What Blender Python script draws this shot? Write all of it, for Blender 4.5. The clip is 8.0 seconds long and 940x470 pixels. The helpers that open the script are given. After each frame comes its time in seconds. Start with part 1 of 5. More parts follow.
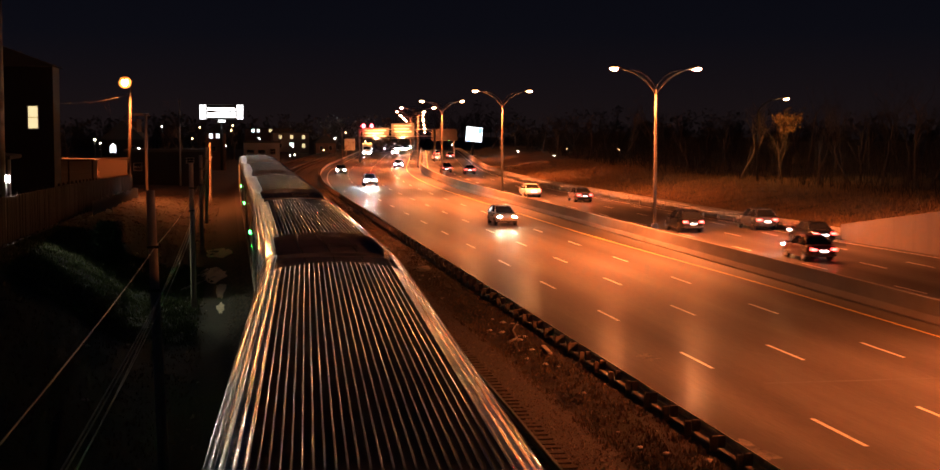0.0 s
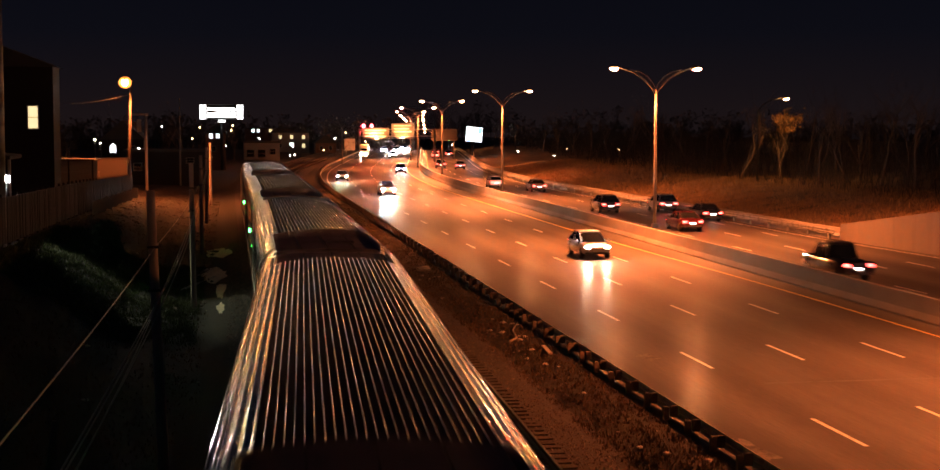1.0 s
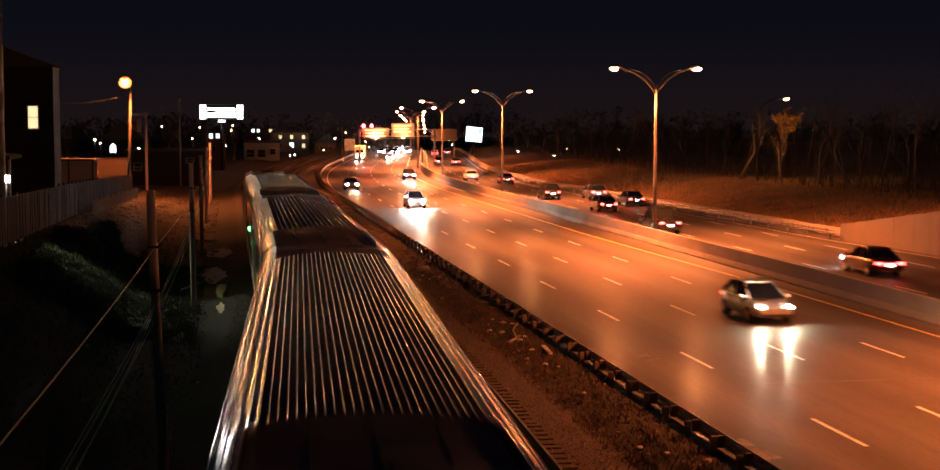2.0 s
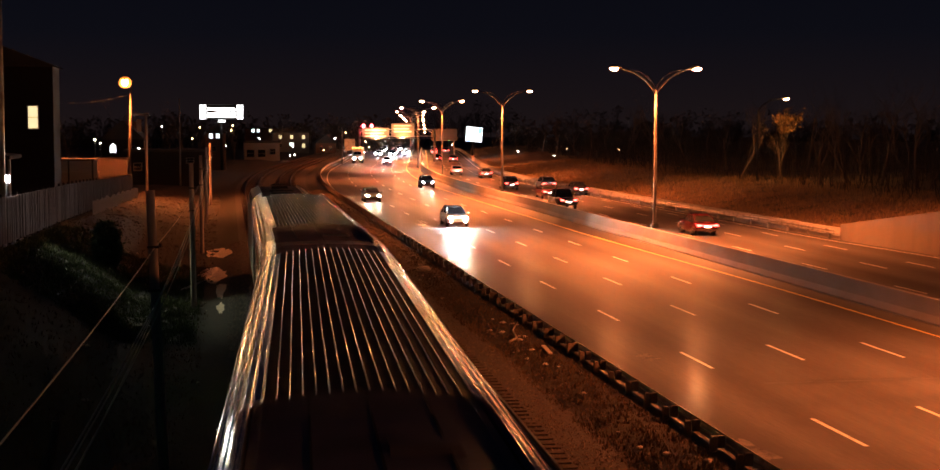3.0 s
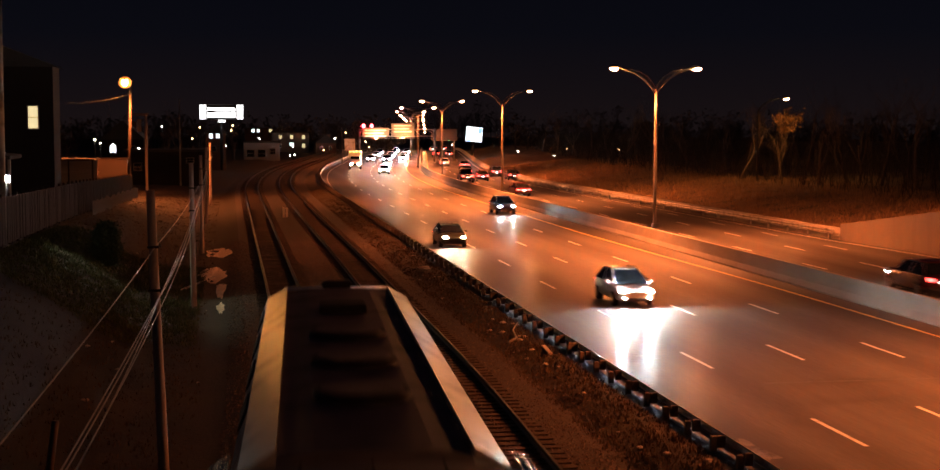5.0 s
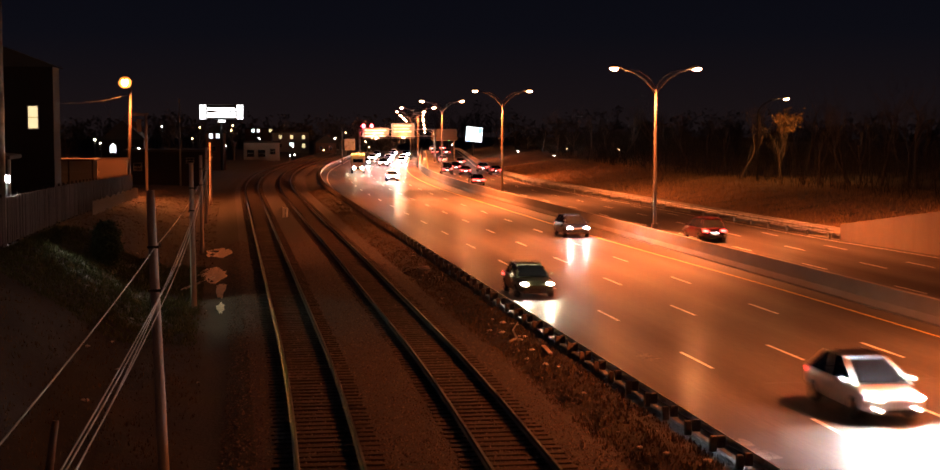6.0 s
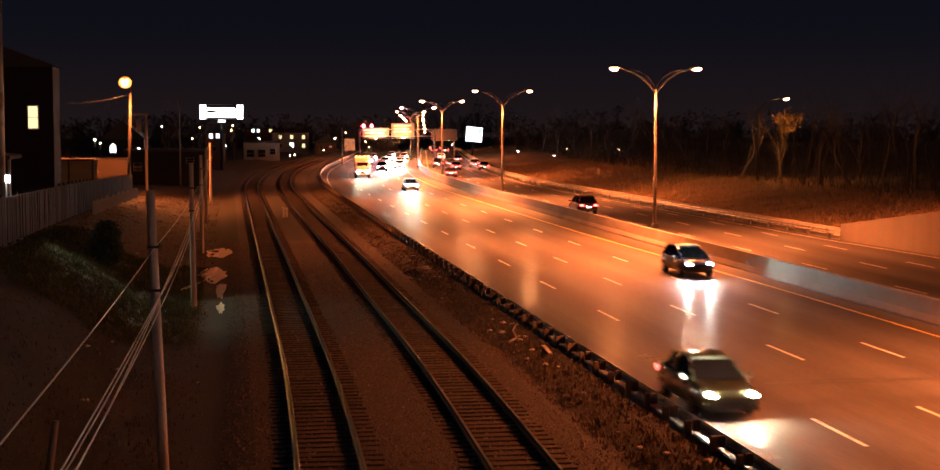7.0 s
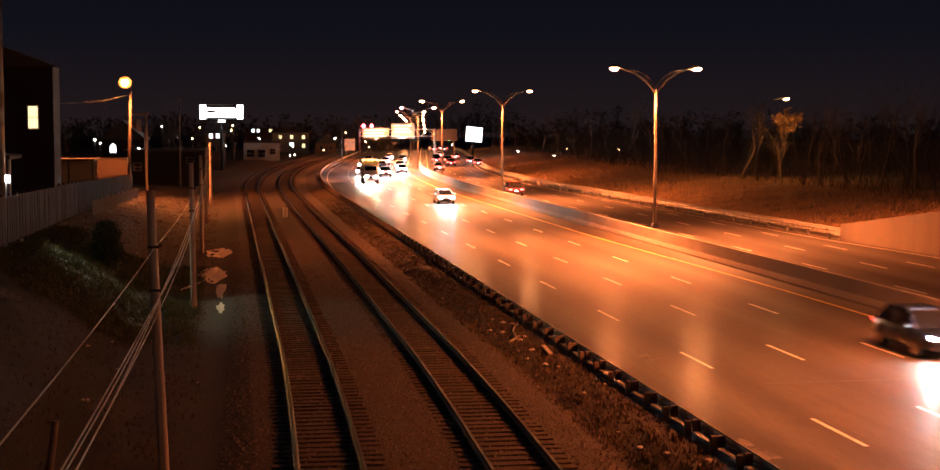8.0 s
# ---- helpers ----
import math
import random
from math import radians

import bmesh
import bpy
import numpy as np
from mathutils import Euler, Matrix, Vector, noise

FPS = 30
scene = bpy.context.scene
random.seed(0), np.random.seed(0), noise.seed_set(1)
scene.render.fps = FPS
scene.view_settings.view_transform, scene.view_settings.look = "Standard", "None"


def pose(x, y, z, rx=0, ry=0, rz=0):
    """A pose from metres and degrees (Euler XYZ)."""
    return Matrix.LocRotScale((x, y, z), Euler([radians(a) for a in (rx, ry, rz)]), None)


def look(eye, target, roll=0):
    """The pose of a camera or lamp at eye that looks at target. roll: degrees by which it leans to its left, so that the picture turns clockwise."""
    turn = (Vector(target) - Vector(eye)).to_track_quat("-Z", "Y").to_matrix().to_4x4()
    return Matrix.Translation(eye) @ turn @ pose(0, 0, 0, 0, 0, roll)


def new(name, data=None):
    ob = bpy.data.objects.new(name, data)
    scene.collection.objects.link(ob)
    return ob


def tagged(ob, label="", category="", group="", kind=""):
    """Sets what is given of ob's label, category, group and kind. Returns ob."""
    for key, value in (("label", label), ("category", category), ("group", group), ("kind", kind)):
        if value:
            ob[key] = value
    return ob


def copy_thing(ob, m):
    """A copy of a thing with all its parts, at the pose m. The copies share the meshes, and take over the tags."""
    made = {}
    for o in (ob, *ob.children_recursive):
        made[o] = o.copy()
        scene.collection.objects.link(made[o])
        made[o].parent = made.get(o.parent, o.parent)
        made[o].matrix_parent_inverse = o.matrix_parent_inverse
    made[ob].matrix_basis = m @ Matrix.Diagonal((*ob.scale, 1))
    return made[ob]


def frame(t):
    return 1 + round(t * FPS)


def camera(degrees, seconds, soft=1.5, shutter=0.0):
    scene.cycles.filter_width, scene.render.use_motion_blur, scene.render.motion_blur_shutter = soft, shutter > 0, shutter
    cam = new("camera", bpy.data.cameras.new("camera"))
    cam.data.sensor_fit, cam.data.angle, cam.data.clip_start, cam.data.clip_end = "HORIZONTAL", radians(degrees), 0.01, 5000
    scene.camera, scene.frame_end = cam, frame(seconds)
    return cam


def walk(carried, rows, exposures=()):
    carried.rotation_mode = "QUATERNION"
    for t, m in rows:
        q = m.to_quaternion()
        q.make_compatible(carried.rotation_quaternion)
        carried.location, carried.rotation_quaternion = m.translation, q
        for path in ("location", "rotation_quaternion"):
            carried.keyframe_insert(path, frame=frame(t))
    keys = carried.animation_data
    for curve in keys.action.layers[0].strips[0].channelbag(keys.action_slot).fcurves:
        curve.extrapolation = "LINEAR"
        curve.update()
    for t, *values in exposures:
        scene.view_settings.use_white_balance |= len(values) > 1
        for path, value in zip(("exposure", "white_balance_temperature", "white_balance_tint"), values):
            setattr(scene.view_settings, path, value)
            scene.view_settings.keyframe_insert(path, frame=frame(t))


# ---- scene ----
import collections

# The camera stands still on a bridge, about eight metres over the road.
cam = camera(34.9, 8.0, soft=1.5, shutter=0.7)
EYE = Vector((0.0, 0.0, 8.125))
AIM = EYE + 100 * Vector((math.sin(radians(9.133)) * math.cos(radians(4.26)), math.cos(radians(9.133)) * math.cos(radians(4.26)), -math.sin(radians(4.26))))
walk(cam, [(0.0, look(EYE, AIM)), (8.0, look(EYE, AIM))], exposures=[(0.0, 0.22), (1.5, 0.42), (3.0, 0.36), (3.5, 0.20), (4.5, 0.02), (6.5, 0.48), (8.0, 0.84)])

# ---- night sky: faint blue dome with a brownish town glow at the horizon ----
world = bpy.data.worlds.new("night")
scene.world = world
world.use_nodes = True
wn, wl = world.node_tree.nodes, world.node_tree.links
coord = wn.new("ShaderNodeTexCoord")
sep = wn.new("ShaderNodeSeparateXYZ")
ramp = wn.new("ShaderNodeValToRGB")
ramp.color_ramp.elements[0].position, ramp.color_ramp.elements[0].color = 0.0, (0.0065, 0.0040, 0.0044, 1)
ramp.color_ramp.elements[1].position, ramp.color_ramp.elements[1].color = 0.30, (0.0008, 0.0012, 0.0032, 1)
high = ramp.color_ramp.elements.new(0.15)
high.color = (0.0010, 0.0014, 0.0034, 1)
mid = ramp.color_ramp.elements.new(0.06)
mid.color = (0.0024, 0.0024, 0.0042, 1)
wl.new(coord.outputs["Generated"], sep.inputs[0])
wl.new(sep.outputs["Z"], ramp.inputs[0])
wl.new(ramp.outputs[0], wn["Background"].inputs["Color"])
wn["Background"].inputs["Strength"].default_value = 1.25

SODIUM = (1.0, 0.198, 0.046)
HEAD_POWER = 34000.0

# ---- the plan: s runs along the road from the camera, u to its right ----
S0, S1, RADIUS, AXIS = 165.0, 284.0, 930.0, 27.0


def rise(s):
    """The far road drops away behind a crest."""
    return -min(max(s - 420.0, 0.0) ** 2 / 8500.0, 26.0)


def P(s, u, z=0.0):
    a = (min(max(s, S0), S1) - S0) / RADIUS
    cx = AXIS + RADIUS
    x, y = cx - (cx - u) * math.cos(a), S0 + (cx - u) * math.sin(a)
    if s < S0:
        y = s
    elif s > S1:
        x, y = x + (s - S1) * math.sin(a), y + (s - S1) * math.cos(a)
    return Vector((x, y, z + rise(s)))


def heading(s):
    """Degrees to turn a thing that faces +y so that it faces along the road."""
    return -math.degrees((min(max(s, S0), S1) - S0) / RADIUS)


def track_u(s):
    if s < 10.0:
        return 1.060 + 0.0701 * 30.0 * (math.exp((s - 10.0) / 30.0) - 1.0)
    return 2.46 - 0.00060 * max(55.0 - s, 0.0) ** 2 - 0.00035 * max(33.0 - s, 0.0) ** 2


def smooth(a, b, x):
    t = min(max((x - a) / (b - a), 0.0), 1.0)
    return t * t * (3 - 2 * t)


def lerp_table(rows, x):
    for (a, va), (b, vb) in zip(rows, rows[1:]):
        if x <= b:
            return va + (vb - va) * min(max((x - a) / (b - a), 0.0), 1.0)
    return rows[-1][1]


BANK_TOP = [(0, 3.4), (30, 3.3), (65, 2.8), (98, 2.2), (155, 0.8), (200, 0.3)]
FENCE_U = -9.8


def right_edge(s):
    return lerp_table([(40, 45.5), (86, 43.2), (100, 42.1), (200, 39.8)], s)


def terrain(s, u):
    """Height of the ground beside and under the road."""
    if u < 12.0:
        t = track_u(s)
        bed = 0.29 * smooth(t - 3.2, t - 1.7, u) * (1 - smooth(t + 6.2, t + 7.8, u))
        top = lerp_table(BANK_TOP, s)
        bank = top * smooth(-3.0, -9.4, u) if u < -3.0 else 0.0
        berm = 0.43 * smooth(8.6, 10.4, u) * (1 - smooth(11.46, 11.52, u))
        z = -0.05 + max(bed, berm) + bank
        if -9.0 < u < -0.8 or 8.8 < u < 10.9:
            z += (0.20 if u < 0 else 0.10) * noise.noise(Vector((s * 0.35, u * 0.6, 1.0))) + (0.10 if u < 0 else 0.05) * noise.noise(Vector((s * 1.1, u * 1.4, 4.0)))
        return z
    e = right_edge(s)
    if u > e:
        d = u - e
        z = -0.06 + 1.6 * smooth(0.3, 16.0, d) + 1.2 * smooth(14.0, 60.0, d)
        near = smooth(112.0, 88.0, s)
        z += near * 1.7 * smooth(0.2, 3.0, d)
        return z + 0.12 * noise.noise(Vector((s * 0.12, u * 0.2, 2.0)))
    return -0.12


# ---- mesh helpers ----
def mesh_of(name, bm, mats):
    me = bpy.data.meshes.new(name)
    bm.to_mesh(me)
    bm.free()
    for m in mats if isinstance(mats, (list, tuple)) else [mats]:
        me.materials.append(m)
    return me


def part(name, bm, material, parent=None, label="", m=None):
    me = bm if isinstance(bm, bpy.types.Mesh) else mesh_of(name, bm, material)
    ob = new(name, me)
    ob.parent = parent
    if m is not None:
        ob.matrix_basis = m
    return tagged(ob, label)


def thing(name, label, category, group="", kind="", m=None):
    ob = new(name)
    ob.empty_display_size = 0.2
    if m is not None:
        ob.matrix_basis = m
    return tagged(ob, label, category, group, kind)


def box(bm, x0, x1, y0, y1, z0, z1, bevel=0.0, m=None):
    vs = [bm.verts.new((x, y, z)) for x in (x0, x1) for y in (y0, y1) for z in (z0, z1)]
    fs = [bm.faces.new([vs[i] for i in q]) for q in ((0, 1, 3, 2), (4, 6, 7, 5), (0, 4, 5, 1), (2, 3, 7, 6), (0, 2, 6, 4), (1, 5, 7, 3))]
    if bevel:
        es = list({e for f in fs for e in f.edges})
        r = bmesh.ops.bevel(bm, geom=es, offset=bevel, segments=2, affect="EDGES", clamp_overlap=True)
        vs = list({v for f in r["faces"] for v in f.verts} | {v for v in vs if v.is_valid})
    if m is not None:
        bmesh.ops.transform(bm, matrix=m, verts=[v for v in vs if v.is_valid])
    return vs


def boxed(*a, **k):
    bm = bmesh.new()
    box(bm, *a, **k)
    return bm


def tube(bm, pts, radii, sides=8, caps=True):
    """A tapered tube through points."""
    pts = [Vector(q) for q in pts]
    if not isinstance(radii, (list, tuple)):
        radii = [radii] * len(pts)
    rings, side = [], None
    for i, q in enumerate(pts):
        d = (pts[min(i + 1, len(pts) - 1)] - pts[max(i - 1, 0)]).normalized()
        if side is None:
            side = d.orthogonal().normalized()
        side = (side - d * side.dot(d)).normalized()
        up = d.cross(side)
        rings.append([bm.verts.new(q + radii[i] * (math.cos(k * math.tau / sides) * side + math.sin(k * math.tau / sides) * up)) for k in range(sides)])
    for a, b in zip(rings, rings[1:]):
        for k in range(sides):
            f = bm.faces.new((a[k], a[(k + 1) % sides], b[(k + 1) % sides], b[k]))
            f.smooth = True
    if caps and sides > 2:
        bm.faces.new(rings[0][::-1])
        bm.faces.new(rings[-1])
    return rings


def tubed(pts, radii, sides=8):
    bm = bmesh.new()
    tube(bm, pts, radii, sides)
    return bm


def sweep(bm, stations, profile, closed=False, smooth_faces=False):
    """Sweeps a profile of (u, z) along stations s; u may be a function of s."""
    rings = []
    for s in stations:
        rings.append([bm.verts.new(P(s, u(s) if callable(u) else u, z)) for u, z in profile])
    n = len(profile)
    for a, b in zip(rings, rings[1:]):
        for k in range(n if closed else n - 1):
            f = bm.faces.new((a[k], a[(k + 1) % n], b[(k + 1) % n], b[k]))
            f.smooth = smooth_faces
    if closed:
        bm.faces.new(rings[0])
        bm.faces.new(rings[-1][::-1])
    bmesh.ops.recalc_face_normals(bm, faces=bm.faces)


def steps(a, b, near=4.0, far=16.0):
    out, s = [], a
    while s < b:
        out.append(s)
        s += near if s < 330 else far
    return out + [b]


# ---- materials ----
def material(name, colour, rough=0.6, metal=0.0, scale=6.0, vary=0.25, fine=60.0, fine_vary=0.15, bump=0.2, dirt=None, dirt_amount=0.0,
             dirt_scale=1.2, island=0.0, obj_rand=0.0, stretch=(1, 1, 1), rough_vary=0.12, spec=0.5, bump_dist=0.01):
    """A surface with variation at two scales, an optional dirt layer and fine relief, in metres."""
    m = bpy.data.materials.new(name)
    m.use_nodes = True
    n, l = m.node_tree.nodes, m.node_tree.links
    b = n["Principled BSDF"]
    tc = n.new("ShaderNodeTexCoord")
    mp = n.new("ShaderNodeMapping")
    mp.inputs["Scale"].default_value = stretch
    l.new(tc.outputs["Object"], mp.inputs[0])

    def noise_tex(sc, detail=4.0):
        t = n.new("ShaderNodeTexNoise")
        t.inputs["Scale"].default_value, t.inputs["Detail"].default_value = sc, detail
        l.new(mp.outputs[0], t.inputs["Vector"])
        return t.outputs["Fac"]

    def mathn(op, a, c, d=None):
        t = n.new("ShaderNodeMath")
        t.operation = op
        for i, v in enumerate((a, c, d)):
            if v is None:
                continue
            if isinstance(v, (int, float)):
                t.inputs[i].default_value = v
            else:
                l.new(v, t.inputs[i])
        return t.outputs[0]

    big, small = noise_tex(scale), noise_tex(fine, 3.0)
    value = mathn("MULTIPLY_ADD", mathn("SUBTRACT", big, 0.5), 2.6 * vary, 1.0)
    value = mathn("ADD", value, mathn("MULTIPLY", mathn("SUBTRACT", small, 0.5), 2.6 * fine_vary))
    if island:
        g = n.new("ShaderNodeNewGeometry")
        value = mathn("ADD", value, mathn("MULTIPLY", mathn("SUBTRACT", g.outputs["Random Per Island"], 0.5), island))
    if obj_rand:
        o = n.new("ShaderNodeObjectInfo")
        value = mathn("ADD", value, mathn("MULTIPLY", mathn("SUBTRACT", o.outputs["Random"], 0.5), obj_rand))
    mul = n.new("ShaderNodeMix")
    mul.data_type, mul.blend_type = "RGBA", "MULTIPLY"
    mul.inputs[0].default_value = 1.0
    mul.inputs[6].default_value = (*colour, 1)
    l.new(value, mul.inputs[7])
    out = mul.outputs[2]
    if dirt:
        d = noise_tex(dirt_scale, 6.0)
        mask = n.new("ShaderNodeMapRange")
        mask.inputs[1].default_value, mask.inputs[2].default_value = 0.62 - 0.3 * dirt_amount, 0.78 - 0.2 * dirt_amount
        l.new(d, mask.inputs[0])
        mx = n.new("ShaderNodeMix")
        mx.data_type = "RGBA"
        l.new(mask.outputs[0], mx.inputs[0])
        l.new(out, mx.inputs[6])
        mx.inputs[7].default_value = (*dirt, 1)
        out = mx.outputs[2]
    l.new(out, b.inputs["Base Color"])
    b.inputs["Metallic"].default_value = metal
    b.inputs["Specular IOR Level"].default_value = spec
    l.new(mathn("MULTIPLY_ADD", mathn("SUBTRACT", big, 0.5), 2 * rough_vary, rough), b.inputs["Roughness"])
    if bump:
        bp = n.new("ShaderNodeBump")
        bp.inputs["Strength"].default_value, bp.inputs["Distance"].default_value = bump, bump_dist
        l.new(mathn("ADD", small, mathn("MULTIPLY", big, 0.6)), bp.inputs["Height"])
        l.new(bp.outputs[0], b.inputs["Normal"])
    return m


def glow(name, colour, strength):
    m = bpy.data.materials.new(name)
    m.use_nodes = True
    b = m.node_tree.nodes["Principled BSDF"]
    b.inputs["Base Color"].default_value = (*[min(c, 0.8) for c in colour], 1)
    b.inputs["Emission Color"].default_value = (*colour, 1)
    b.inputs["Emission Strength"].default_value = strength
    return m


def glass(name, colour=(0.012, 0.014, 0.016), rough=0.04):
    m = bpy.data.materials.new(name)
    m.use_nodes = True
    b = m.node_tree.nodes["Principled BSDF"]
    b.inputs["Base Color"].default_value = (*colour, 1)
    b.inputs["Roughness"].default_value = rough
    b.inputs["Specular IOR Level"].default_value = 0.7
    return m


ASPHALT = material("asphalt", (0.085, 0.078, 0.072), rough=0.62, spec=0.16, scale=0.85, vary=0.50, fine=22.0, fine_vary=0.40, bump=0.12, bump_dist=0.003,
                   dirt=(0.05, 0.046, 0.043), dirt_amount=0.45, dirt_scale=0.40, stretch=(1, 0.035, 1), rough_vary=0.10)
asphalt_shader = ASPHALT.node_tree.nodes["Principled BSDF"]
asphalt_shader.inputs["Coat Weight"].default_value, asphalt_shader.inputs["Coat Roughness"].default_value = 0.13, 0.21
asphalt_shader.inputs["Coat IOR"].default_value = 1.2


def lane_wear(m):
    """Darker paving joints along the lane lines, paler worn lanes between, 3.66 m apart."""
    n, l = m.node_tree.nodes, m.node_tree.links
    b = n["Principled BSDF"]
    base = b.inputs["Base Color"].links[0].from_socket
    tc, sx = n.new("ShaderNodeTexCoord"), n.new("ShaderNodeSeparateXYZ")
    l.new(tc.outputs["Object"], sx.inputs[0])
    a, c, k = n.new("ShaderNodeMath"), n.new("ShaderNodeMath"), n.new("ShaderNodeMath")
    a.operation, c.operation, k.operation = "MULTIPLY_ADD", "SINE", "MULTIPLY_ADD"
    a.inputs[1].default_value, a.inputs[2].default_value = math.tau / 3.66, math.pi / 2 - 15.7 * math.tau / 3.66
    k.inputs[1].default_value, k.inputs[2].default_value = -0.25, 0.97
    l.new(sx.outputs["X"], a.inputs[0])
    l.new(a.outputs[0], c.inputs[0])
    l.new(c.outputs[0], k.inputs[0])
    mx = n.new("ShaderNodeMix")
    mx.data_type, mx.blend_type = "RGBA", "MULTIPLY"
    mx.inputs[0].default_value = 1.0
    l.new(base, mx.inputs[6])
    l.new(k.outputs[0], mx.inputs[7])
    l.new(mx.outputs[2], b.inputs["Base Color"])


lane_wear(ASPHALT)
PAINT_WHITE = material("road_paint_white", (0.62, 0.60, 0.54), rough=0.5, scale=3.0, vary=0.18, fine=40.0, fine_vary=0.3, bump=0.15, dirt=(0.2, 0.18, 0.16), dirt_amount=0.3, dirt_scale=4.0)
PAINT_YELLOW = material("road_paint_yellow", (0.62, 0.42, 0.07), rough=0.5, scale=2.0, vary=0.18, fine=40.0, fine_vary=0.25, bump=0.15, dirt=(0.18, 0.13, 0.06), dirt_amount=0.25, dirt_scale=3.0)
CONCRETE = material("concrete", (0.27, 0.245, 0.215), rough=0.8, scale=0.8, vary=0.25, fine=30.0, fine_vary=0.12, bump=0.25, dirt=(0.17, 0.15, 0.13), dirt_amount=0.3, dirt_scale=0.35, stretch=(1, 0.35, 1))
WALL = material("stained_wall_concrete", (0.13, 0.113, 0.098), rough=0.85, scale=0.5, vary=0.16, fine=20.0, fine_vary=0.15, bump=0.2, dirt=(0.12, 0.104, 0.09), dirt_amount=0.3, dirt_scale=0.7, stretch=(1.5, 1.5, 0.25))
SOIL = material("soil", (0.034, 0.027, 0.023), rough=0.95, scale=0.5, vary=0.4, fine=9.0, fine_vary=0.45, bump=0.9, bump_dist=0.05, dirt=(0.04, 0.035, 0.02), dirt_amount=0.5, dirt_scale=0.35)
BALLAST = material("ballast", (0.060, 0.049, 0.043), rough=0.9, scale=1.2, vary=0.3, fine=16.0, fine_vary=0.55, bump=1.0, bump_dist=0.04)
STONE = material("ballast_stone", (0.14, 0.11, 0.09), rough=0.85, scale=4.0, vary=0.3, island=0.8, bump=0.3)
SLEEPER = material("sleeper_wood", (0.052, 0.037, 0.028), rough=0.85, scale=2.0, vary=0.3, fine=30.0, fine_vary=0.3, bump=0.4, obj_rand=0.5, stretch=(0.3, 2, 1))
RAIL_STEEL = material("rail_steel", (0.06, 0.05, 0.044), rough=0.42, metal=1.0, scale=3.0, vary=0.15, fine=40.0, bump=0.0, rough_vary=0.08)
RAIL_RUST = material("rail_rust", (0.045, 0.026, 0.018), rough=0.85, scale=3.0, vary=0.3, bump=0.1)
GALV = material("galvanised_steel", (0.32, 0.31, 0.29), rough=0.5, metal=0.7, scale=4.0, vary=0.2, bump=0.1, dirt=(0.12, 0.10, 0.085), dirt_amount=0.4, dirt_scale=1.5)
POST_WOOD = material("weathered_timber", (0.15, 0.115, 0.095), rough=0.9, scale=3.0, vary=0.3, fine=25.0, fine_vary=0.3, bump=0.4, stretch=(3, 3, 0.4), obj_rand=0.4)
POLE_WOOD = material("grey_pole_timber", (0.42, 0.36, 0.33), rough=0.9, scale=3.0, vary=0.3, fine=25.0, fine_vary=0.3, bump=0.4, stretch=(3, 3, 0.4))
POLE_PAINT = material("lamp_post_steel", (0.12, 0.115, 0.11), rough=0.45, metal=0.35, scale=2.0, vary=0.15, bump=0.05)
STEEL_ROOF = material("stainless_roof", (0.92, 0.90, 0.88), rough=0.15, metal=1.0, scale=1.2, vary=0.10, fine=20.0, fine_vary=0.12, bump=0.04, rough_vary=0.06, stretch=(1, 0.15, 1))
# Near-black, faintly streaked pans between the bright ribs.
ROOF_PAN = material("dark_roof_pan", (0.020, 0.017, 0.018), rough=0.60, metal=0.0, spec=0.2, scale=1.2, vary=0.3, fine=20.0, fine_vary=0.2, bump=0.06, dirt=(0.04, 0.034, 0.03), dirt_amount=0.4, dirt_scale=0.8, stretch=(1, 0.15, 1))
DARK_ROOF = material("sooty_roof", (0.15, 0.12, 0.13), rough=0.50, scale=1.5, vary=0.3, fine=18.0, fine_vary=0.2, bump=0.15, dirt=(0.02, 0.017, 0.016), dirt_amount=0.4)
DARK_METAL = material("dark_metal", (0.03, 0.028, 0.028), rough=0.55, metal=0.3, scale=4.0, vary=0.2, bump=0.1)
RUBBER = material("rubber", (0.018, 0.018, 0.018), rough=0.85, scale=8.0, vary=0.2, bump=0.2)
WOOD_FENCE = material("fence_boards", (0.032, 0.027, 0.025), rough=0.9, scale=2.5, vary=0.35, fine=22.0, fine_vary=0.25, bump=0.4, obj_rand=0.6, stretch=(3, 3, 0.5))
BARK = material("bark", (0.13, 0.095, 0.07), rough=0.95, scale=5.0, vary=0.35, fine=30.0, fine_vary=0.3, bump=0.5, stretch=(1, 1, 0.3))
LEAF = material("dry_leaves", (0.17, 0.095, 0.035), rough=0.7, scale=5.0, vary=0.3, island=0.7, bump=0.1)
SHRUB = material("evergreen_leaves", (0.03, 0.055, 0.02), rough=0.7, scale=5.0, vary=0.3, island=0.7, bump=0.1)
DRY_GRASS = material("dry_grass", (0.30, 0.20, 0.10), rough=0.9, scale=0.6, vary=0.4, island=0.7, bump=0.0)
WEED = material("dead_weeds", (0.10, 0.072, 0.042), rough=0.9, scale=0.6, vary=0.4, island=0.7, bump=0.0)
GREEN_GRASS = material("green_grass", (0.07, 0.085, 0.03), rough=0.9, scale=0.6, vary=0.4, island=0.7, bump=0.0)
CABLE = material("cable", (0.34, 0.31, 0.29), rough=0.5, scale=10.0, vary=0.1, bump=0.0)
GLASS = glass("car_glass")
CHROME = material("chrome", (0.6, 0.6, 0.6), rough=0.18, metal=1.0, scale=8.0, vary=0.05, bump=0.0)
PALE_SAND = material("pale_sand", (0.85, 0.72, 0.56), rough=0.9, scale=2.0, vary=0.3, fine=18.0, fine_vary=0.3, bump=0.4, dirt=(0.25, 0.18, 0.12), dirt_amount=0.1, dirt_scale=2.0)
